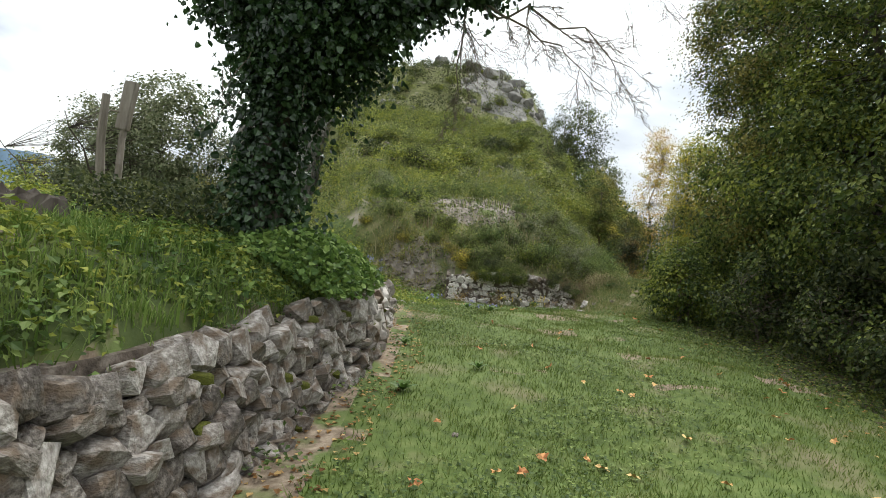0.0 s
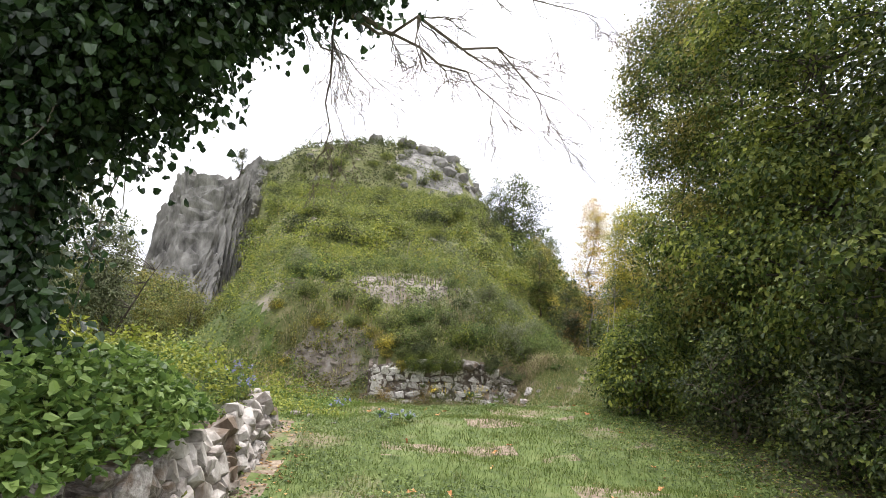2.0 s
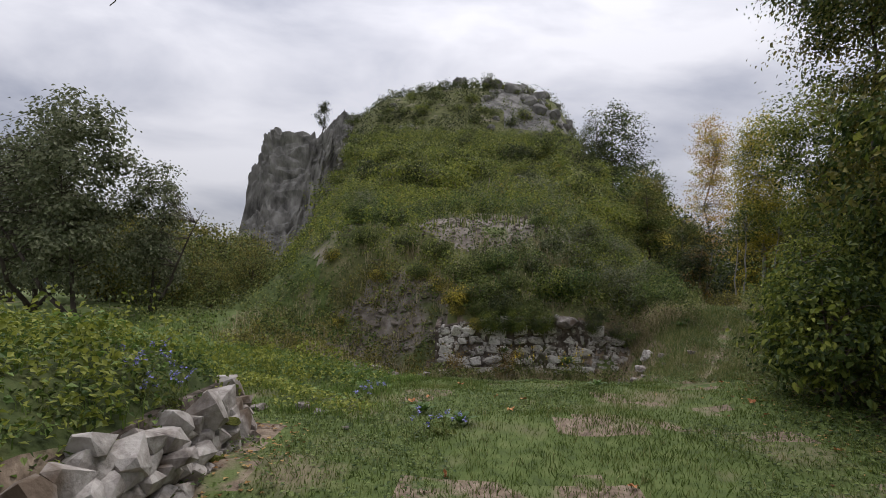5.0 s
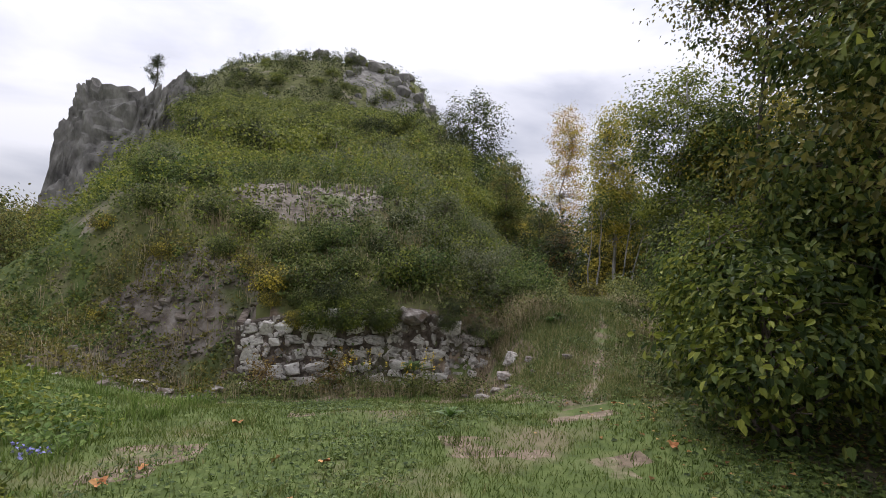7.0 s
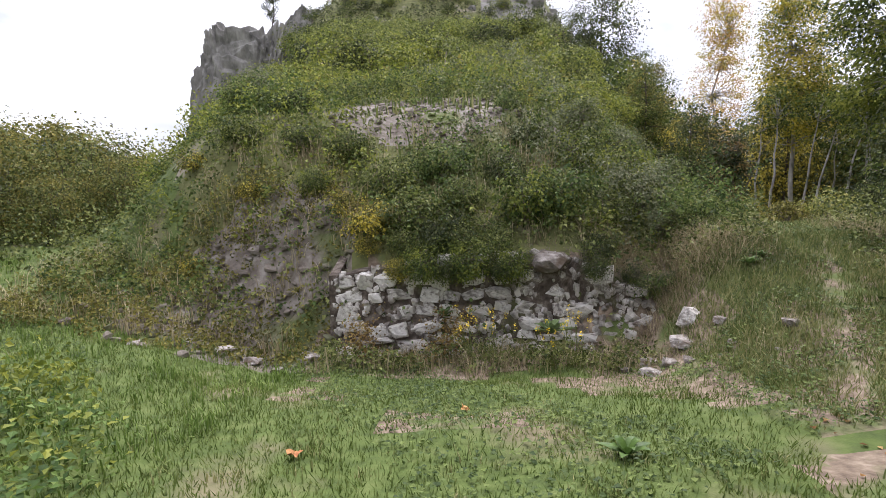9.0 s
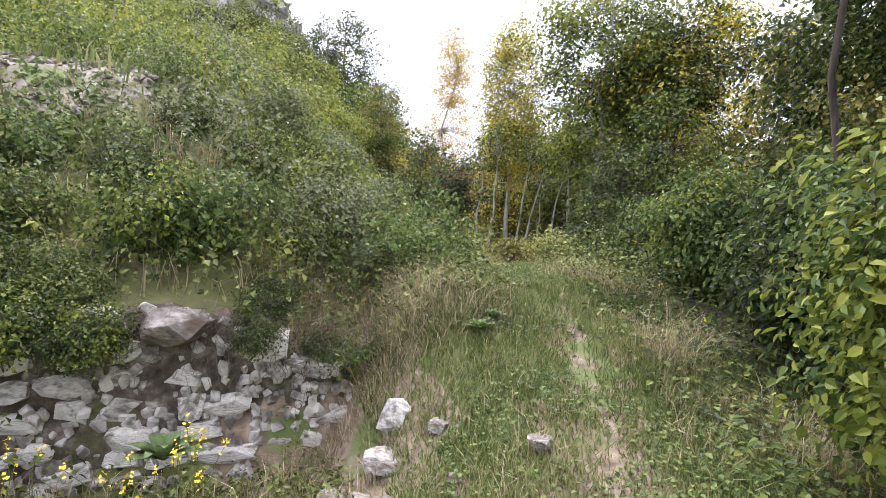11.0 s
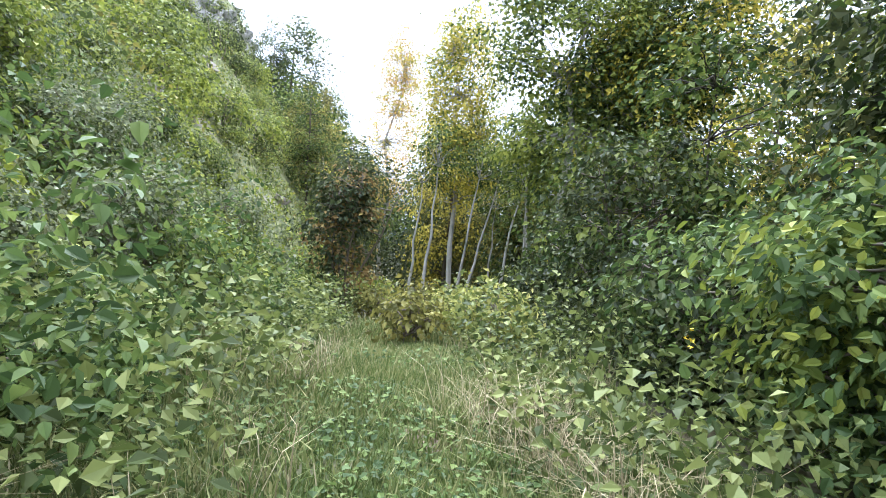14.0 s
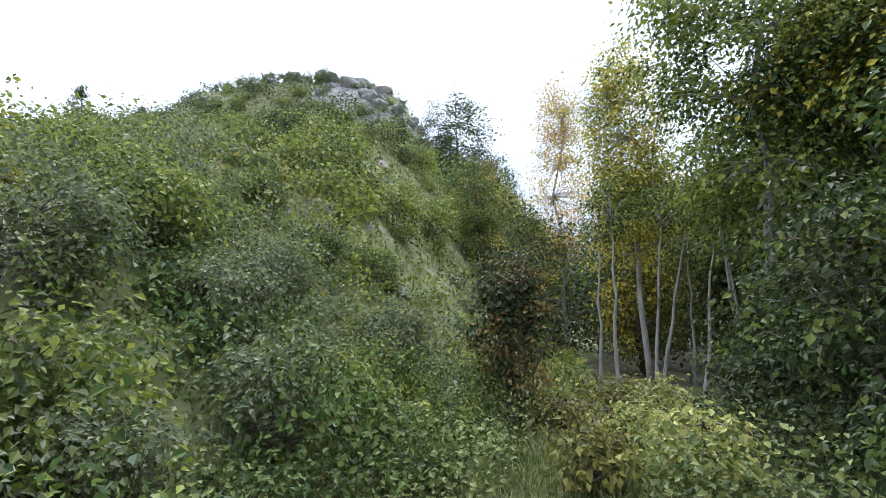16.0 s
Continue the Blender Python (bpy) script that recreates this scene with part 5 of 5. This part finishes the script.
def tufts(n, per, x0, x1, y0, y1, keep, seed, length, spread, width, mat, name, label, lean=0.5):
    tx, ty, q = scatter(n, x0, x1, y0, y1, keep, seed)
    own = np.repeat(np.arange(len(tx)), per)
    bx, by = tx[own] + q.normal(size=len(own)) * spread, ty[own] + q.normal(size=len(own)) * spread
    ln = length * q.uniform(0.6, 1.3, len(tx))[own]
    V, F = blades(bx, by, ground_z(bx, by) - 0.02, ln, q, width, lean)
    return tagged(link(name, V, F, mat), label, "grass", kind="stuff")


def meadow_left(x, y, q):
    return ((y > 12.6) & (x < 0.2) & (y < 19.5 + 0.6 * np.clip(-x - 1, 0, 9)) & (x > -13)) | ((y <= 12.6) & (wall_x(y) - x > 0.45) & (x > -12))


tufts(4200, 15, -12, 0.2, 0.0, 24, meadow_left, 503, 0.15, 0.09, 0.006, M["fresh_grass"], "meadow_grass", "lush long green grass on the terrace and meadow", 0.6)
tufts(900, 14, -4.5, -1.0, -0.5, 7.5, meadow_left, 518, 0.17, 0.08, 0.005, M["fresh_grass"], "terrace_grass", "green grass along the top of the dry-stone wall", 0.7)
tufts(620, 14, -0.5, 6.2, 8.5, 19.3, on_lawn, 504, 0.085, 0.06, 0.005, M["tall_grass"], "grass_tufts", "taller tufts of pale green grass in the track")
tufts(130, 12, 0.3, 4.8, 18.6, 19.45, lambda x, y, q: y < 19.45 + 0.05 * x, 520, 0.3, 0.07, 0.004, M["dry_grass"], "wall_foot_stalks", "dry stalks standing before the ruined wall", 0.6)
tufts(800, 14, -3.4, -1.0, 0.2, 8.5, lambda x, y, q: (wall_x(y) - x > 0.15) & (wall_x(y) - x < 1.0), 523, 0.16, 0.07, 0.004, M["fresh_grass"], "wall_top_grass", "fresh grass hanging over the dry-stone wall's top", 1.0)
# rough grass at the path's sides and on the bank
tufts(2200, 18, 4.2, 9.6, 16.2, 27, lambda x, y, q: (np.abs(x - np.interp(y, [14, 17, 19, 21, 28], [4.0, 5.8, 6.9, 7.6, 10.5])) > 0.3 * q.uniform(size=len(x)) + 0.25 * (y < 19)) & (x > np.interp(y, [16, 19, 20, 23, 27], [5.0, 4.8, 5.0, 6.0, 8.0]))
      & (x < np.interp(y, [16, 19, 22, 27], [7.4, 8.5, 9.4, 11])), 505, 0.14, 0.12, 0.005, M["tall_grass"], "rough_grass", "rough knee-high grass on the bank beside the path", 0.7)
tufts(260, 26, 4.4, 9.5, 16.0, 27.5, lambda x, y, q: (np.abs(x - np.interp(y, [14, 17, 19, 21, 28], [4.0, 5.8, 6.9, 7.6, 10.5])) > 0.45) & (x > np.interp(y, [16, 19, 20, 23, 27], [5.6, 5.0, 5.0, 6.2, 8.0]))
      & (x < np.interp(y, [16, 19, 22, 27], [7.6, 8.6, 9.4, 11])), 506, 0.25, 0.1, 0.0025, M["dry_grass"], "dry_grass", "tall dry straw-coloured grass beside the path", 0.8)
tufts(70, 60, 4.4, 6.0, 19.5, 20.9, lambda x, y, q: x > -9, 507, 0.32, 0.14, 0.003, M["dry_grass"], "hanging_dry_grass", "dry bleached grass hanging over the bank", 1.3)
tufts(46, 70, 6.9, 8.6, 16.6, 21.5, lambda x, y, q: x > np.interp(y, [16, 19, 22], [6.6, 7.7, 8.4]), 521, 0.34, 0.12, 0.0025, M["dry_grass"], "drooping_grass", "drooping tussocks of bleached olive grass beside the path", 1.4)
# grass of the hill
tufts(4500, 6, -22, 18, 20.6, 70, lambda x, y, q: (x > -1 - 0.42 * (y - 20)) & (x < 5.4 + 0.34 * (y - 20)) & (q.uniform(size=len(x)) < 0.75), 508, 0.4, 0.22, 0.02, M["tall_grass"], "hill_grass",
      "coarse wild grass on the hillside", 0.5)
tufts(220, 16, -6, 4.5, 19.4, 23, lambda x, y, q: (y > 20.0 + 0.4 * (x < 0)) | (x < -0.2), 509, 0.4, 0.12, 0.006, M["dry_grass"], "slope_dry_grass", "dry grass and stalks on the broken slope", 0.6)
x, y, q = scatter(150000, 4.6, 10, 15.8, 26.5, lambda x, y, q: (x > np.interp(y, [16, 19, 20, 23, 27], [5.0, 4.9, 5.0, 6.0, 8.0])) & (x < np.interp(y, [16, 19, 22, 27], [7.4, 8.6, 9.6, 11.2]))
                  & ((np.abs(x - np.interp(y, [9, 14, 17, 19, 21, 28], [3.0, 4.0, 5.8, 6.9, 7.6, 10.5])) > 0.3 * q.uniform(size=len(x)) ** 2) | (y > 19.3)), 519)
V, F = short_blades(x, y, 0.075, q, 0.005)
tagged(link("bank_grass", V, F, M["tall_grass"]), "short trampled grass of the path and bank", "grass", kind="stuff")
x, y, q = scatter(26000, 4.6, 10, 15.8, 23, lambda x, y, q: (x > np.interp(y, [16, 19, 20, 23], [4.6, 4.9, 5.0, 6.0])) & (x < np.interp(y, [16, 19, 22, 27], [7.4, 8.6, 9.6, 11.2])) & (ripple(x, y, 0.9) > -0.1), 522)
V, F = leaves(np.stack([x, y, ground_z(x, y) + q.uniform(0.01, 0.09, len(x))], 1), 0.036, q, False, 0.1, 0.8, 0.42)
tagged(link("bank_clover", V, F, M["bramble"]), "low clover and weeds on the trodden bank", "weeds", kind="stuff")
# broad weeds: terrace, wall top, meadow, wood's edge
x, y, q = scatter(58000, -8, 0, -0.5, 16, lambda x, y, q: ((wall_x(y) - x > 0.3) | (y > 12.8)) & (np.sin(x * 2 + 1.7 * np.sin(1.3 * y)) * np.sin(1.9 * y + x) > -0.7), 511)
hgt = 0.05 + 0.28 * (0.5 + 0.5 * np.sin(1.7 * x + 2.2 * y)) * (0.6 + 0.4 * smooth(6, 9, y))
pts = np.stack([x, y, ground_z(x, y) + q.uniform(0.02, 1, len(x)) * hgt], 1)
light = ripple(x, y, 1.4) + q.normal(size=len(x)) * 0.5 > -0.45
V, F = leaves(pts[~light], 0.065, q, False, 0.3, 0.75, 0.4)
tagged(link("terrace_weeds", V, F, M["weed_leaf"]), "thick broad-leaved green weeds covering the terrace", "weeds", kind="stuff")
V, F = leaves(pts[light], 0.065, q, False, 0.3, 0.75, 0.36)
tagged(link("terrace_weeds", V, F, M["fresh_leaf"]), "fresh light green weeds covering the terrace", "weeds", kind="stuff")
x, y, q = scatter(16000, -3.2, -0.8, 5.2, 10.5, lambda x, y, q: (wall_x(y) - x > 0.02) & (np.hypot((x + 1.5) / 0.95, (y - 6.9) / 1.55) < 1), 512)
hgt = 0.36 * np.clip(1 - np.hypot((x + 1.5) / 1.0, (y - 6.9) / 1.65) ** 2, 0.1, 1)
V, F = leaves(np.stack([x, y, ground_z(x - 0.4, y) + 0.02 + q.uniform(0, 1, len(x)) * hgt], 1), 0.065, q, True, 0.4, 0.6, 0.45)
tagged(link("bramble_patch", V, F, M["weed_leaf"]), "green brambles spilling over the top of the dry-stone wall", "brambles", kind="stuff")
x, y, q = scatter(9000, -5.5, -2.4, 5.6, 8.6, lambda x, y, q: np.hypot((x + 3.6) / 1.3, (y - 7.2) / 1.3) < 1, 513)
V, F = leaves(np.stack([x, y, ground_z(x, y) + 0.02 + q.uniform(0, 0.6, len(x))], 1), 0.06, q, False, 0.5, 0.5, 0.4)
tagged(link("undergrowth", V, F, M["dark_leaf"]), "dark shrubby undergrowth round the ivy-clad trunk", "undergrowth", kind="stuff")
x, y, q = scatter(60000, 4.6, 10.5, 2, 20, lambda x, y, q: (x > np.interp(y, [0, 6, 14, 17, 20], [5.7, 5.6, 5.2, 6.6, 7.9]) + q.normal(size=len(x)) * 0.3) & (q.uniform(size=len(x)) < 0.8), 514)
V, F = leaves(np.stack([x, y, ground_z(x, y) + 0.01 + q.uniform(0, 0.22, len(x)) * smooth(5.4, 7, x)], 1), 0.06, q, False, 0.3, 0.8, 0.42)
tagged(link("woodland_weeds", V, F, M["hedge_leaf"]), "low ground ivy and weeds under the trees", "weeds", kind="stuff")
x, y, q = scatter(44000, 4.8, 12.5, 19.6, 29, lambda x, y, q: (np.abs(x - np.interp(y, [17, 19, 21, 28], [5.8, 6.9, 7.6, 10.5])) > 0.55) & (x > np.interp(y, [19, 20, 23, 27, 29], [5.6, 5.2, 6.0, 8.0, 9])), 515)
V, F = leaves(np.stack([x, y, ground_z(x, y) + 0.02 + q.uniform(0, 0.75, len(x)) * (0.35 + 0.65 * (0.5 + 0.5 * np.sin(2 * x + 1.5 * y)))], 1), 0.056, q, False, 0.35, 0.65, 0.38)
tagged(link("path_weeds", V, F, M["shrub_leaf"]), "thick nettles and weeds along the overgrown path", "weeds", kind="stuff")
# leaf litter at the wall's foot and under the trees
x, y, q = scatter(17000, -2, 10, 0.5, 16, lambda x, y, q: ((np.abs(x - wall_x(y) - 0.35) < 0.3) & (y < 12.3)) | ((x > 5.2 + 0.5 * q.normal(size=len(x))) & (q.uniform(size=len(x)) < 0.6)), 516)
V, F = leaves(np.stack([x, y, ground_z(x, y) + 0.012], 1), 0.05, q, False, 0.0, 0.93, 0.42)
tagged(link("leaf_litter", V, F, M["fallen"]), "dry brown leaf litter", "leaf litter", kind="stuff")

x, y, q = scatter(9000, -2, 0.2, 0.5, 12.5, lambda x, y, q: (x - wall_x(y) > -0.05) & (x - wall_x(y) < 0.5) & (ripple(x, y, 0.6) > 0.1), 517)
V, F = leaves(np.stack([x, y, ground_z(x + 0.15, y) + 0.01 + q.uniform(0, 0.14, len(x))], 1), 0.045, q, False, 0.3, 0.75, 0.42)
tagged(link("wall_foot_weeds", V, F, M["bramble"]), "small weeds growing at the dry-stone wall's foot", "weeds", kind="stuff")

# fallen maple leaves on the grass
g = rng_for(81)
lobes = []
for k in range(20):
    a = 2 * math.pi * k / 20
    r = 0.055 * (1 if k % 4 == 0 else 0.55 if k % 2 == 0 else 0.72)
    lobes.append((r * math.cos(a), r * math.sin(a), 0.012 * math.sin(3 * a) + 0.01))
lobes.append((0, 0, 0.002))
leaf_me = bpy.data.meshes.new("fallen_leaf")
leaf_me.from_pydata(lobes, [], [(k, (k + 1) % 20, 20) for k in range(20)])
leaf_me.materials.append(material("fallen_maple_leaf", [(0.3, (0.36, 0.15, 0.06)), (0.5, (0.55, 0.3, 0.12)), (0.75, (0.62, 0.45, 0.2))], 9, 5, 0.8, 0.2, 60, random=0.4))
spots = [(-0.05, 3.75), (0.91, 5.77), (0.35, 3.4), (1.0, 4.6), (1.7, 4.4), (2.4, 4.3), (2.69, 10.9), (2.0, 13.9), (1.9, 6.8), (2.9, 7.1)]
spots += [(g.uniform(0, 5.4), g.uniform(4, 17)) for k in range(46)]
for x, y in spots:
    ob = tagged(new("fallen_leaf", leaf_me), "curled orange-brown maple leaf lying on the grass", "leaf", "fallen leaves on the grass")
    ob.matrix_basis = pose(*at_ground(x, y, 0.035), g.normal() * 18, g.normal() * 18, g.uniform(0, 360)) @ Matrix.Scale(g.uniform(0.7, 1.25), 4)


# ---- single plants ----
def rosette(name, label, x, y, z, size, n, leaf, category="plant"):
    ob = thing(name, label, category, (x, y, z))
    for k in range(n):
        a = 2.4 * k
        u = 0.35 + 0.65 * (k + 1) / n
        V, F = [], []
        for j in range(6):
            s = j / 5
            r = size * u * s
            zz = size * (0.5 * math.sin(s * 2.0) * (1.3 - u) + 0.1 * s) + 0.02
            w = size * 0.17 * math.sin(math.pi * min(1, 0.12 + s * 0.88)) + 0.003
            c, sn = math.cos(a), math.sin(a)
            V += [(r * c - w * sn, r * sn + w * c, zz + w * 0.3), (r * c, r * sn, zz), (r * c + w * sn, r * sn - w * c, zz + w * 0.3)]
        for j in range(5):
            b = j * 3
            F += [(b, b + 3, b + 4, b + 1), (b + 1, b + 4, b + 5, b + 2)]
        link("leaf", np.array(V), F, leaf, ob, smooth_faces=True)
    return ob


big_leaf = material("mullein_leaf", [(0.3, (0.1, 0.15, 0.06)), (0.6, (0.2, 0.27, 0.11))], 14, 4, 0.8, 0.2, 60, through_light=0.25)
dock_leaf = material("dock_leaf", [(0.3, (0.045, 0.09, 0.018)), (0.6, (0.1, 0.17, 0.035))], 10, 4, 0.5, 0.2, 60, through_light=0.25)
rosette("mullein", "pale green mullein rosette rooted in the ruined wall", 3.4, 19.42, 0.1, 0.34, 14, big_leaf)
rosette("mullein", "small pale green rosette rooted in the ruined wall", 1.9, 19.5, 0.35, 0.2, 10, big_leaf)
for x, y, s in [(0.6, 7.1, 0.16), (-0.3, 6.0, 0.2), (-0.45, 8.2, 0.18), (1.2, 12.4, 0.24), (0.7, 13.0, 0.22), (3.3, 15.4, 0.2), (-2.1, 4.9, 0.24), (-2.4, 5.6, 0.26), (5.95, 19.2, 0.17), (6.15, 19.35, 0.13)]:
    rosette("dock_plant", "broad-leaved green dock plant in the grass", x, y, float(ground_z(x, y)), s, 10, dock_leaf)
flower_mat = material("yellow_petal", [(0.3, (0.7, 0.5, 0.02)), (0.7, (0.8, 0.62, 0.05))], 9, 3, 0.6, 0, 1)
blue_mat = material("blue_petal", [(0.3, (0.16, 0.16, 0.4)), (0.7, (0.28, 0.28, 0.55))], 9, 3, 0.6, 0, 1)


def flower(label, x, y, h, mat, heads, seed, spread=0.16):
    q = rng_for(seed)
    ob = thing("wildflower", label, "flower", at_ground(x, y))
    for k in range(heads):
        tip = np.array([q.normal() * spread, q.normal() * spread, h * q.uniform(0.6, 1.1)])
        run = bend((0, 0, -0.02), tip, 0.004, 0.002, q, 0.06)
        V, F = tubes([run], 4)
        stalk = link("stalk", V, F, M["tall_grass"], ob)
        V, F = leaves(tip + q.normal(size=(12, 3)) * np.array([0.012, 0.012, 0.05 * min(1, h)]), 0.022, q, False, 0.1, 0.6, 0.5)
        link("bloom", V, F, mat, stalk)
        V, F = leaves(np.concatenate([np.array(p) + q.normal(size=(3, 3)) * 0.04 for p, rr in run[:3]]), 0.06, q, False, 0.4, 0.6, 0.25)
        link("leafage", V, F, M["shrub_leaf"], stalk)


for k, (x, y, h) in enumerate([(2.3, 18.9, 0.75), (2.6, 18.95, 0.7), (3.6, 18.9, 0.7), (3.35, 18.8, 0.6)]):
    flower("tall wild plant with small yellow flowers before the ruined wall", x, y, h, flower_mat, 8, 600 + k)
for k, (x, y, h) in enumerate([(8.3, 19.6, 0.4), (8.9, 20.6, 0.8), (8.1, 18.8, 0.3)]):
    flower("single yellow wildflower in the grass beside the path", x, y, h, flower_mat, 1, 610 + k)
for k, (x, y, h) in enumerate([(-1.45, 10.7, 0.4), (-1.3, 10.9, 0.35), (-0.2, 13.6, 0.25), (1.0, 12.0, 0.22)]):
    flower("clump of pale blue wildflowers in the long grass", x, y, h, blue_mat, 10, 620 + k)
# yellow ferny plants and the dark withered thicket beside the far path
for k, (x, y, h, leaf) in enumerate([(10.5, 26.6, 0.9, "olive_leaf"), (11.3, 27.0, 0.9, "pale_yellow_leaf"), (9.7, 26.4, 0.6, "olive_leaf"), (10.0, 25.0, 0.6, "pale_yellow_leaf"), (9.7, 23.4, 0.75, "pale_yellow_leaf"), (9.0, 23.9, 0.55, "olive_leaf")]):
    tree("yellow_shrub", "low plant with bright yellowing leaves beside the path", at_ground(x, y), h, [(0, 0, h * 0.55, 0.42, 0.42, h * 0.42, 1.0)], M[leaf], M["twig"], 640 + k, 0.01, 26, 34, 0.07, 0.12,
         stems=5, category="shrub", group="yellow plants by the path")
tree("withered_thicket", "dark withered reddish-brown thicket of climbers", at_ground(9.25, 27.2), 2.9, [(0, 0, 1.5, 0.55, 0.5, 1.3, 1.0)], M["dark_leaf"], M["twig"], 650, 0.03, 60, 70, 0.08, 0.16,
     stems=7, category="thicket", second=M["rust_leaf"], second_share=0.45)
# dead stalks over the bare right part of the ruin, and a dead stick on the near crest
g = rng_for(91)
runs = []
for k in range(190):
    x = g.uniform(2.9, 5.2)
    z = ruin_top(min(x, 4.2)) + g.uniform(-0.35, 0.15)
    a = np.array([x, ruin_face(x) + 0.1, z])
    runs.append(bend(a, a + np.array([g.normal() * 0.18, -g.uniform(0.05, 0.2), g.uniform(-0.45, 0.12)]), 0.003, 0.0015, g, 0.2, 5))
V, F = tubes(runs, 3)
tagged(link("dead_stalks", V, F, M["twig"]), "tangle of dead brown stalks hanging over the ruined wall", "stalks", kind="stuff")
V, F = tubes([bend((0, 0, -0.3), (0.32, 0, 1.15), 0.035, 0.02, g, 0.03, 6)], 6)
stick = tagged(link("dead_stick", V, F, M["old_wood"]), "dead grey stick leaning out of the scrub on the slope", "stick")
stick.matrix_basis = pose(*at_ground(1.3, 30.0, 0.0))
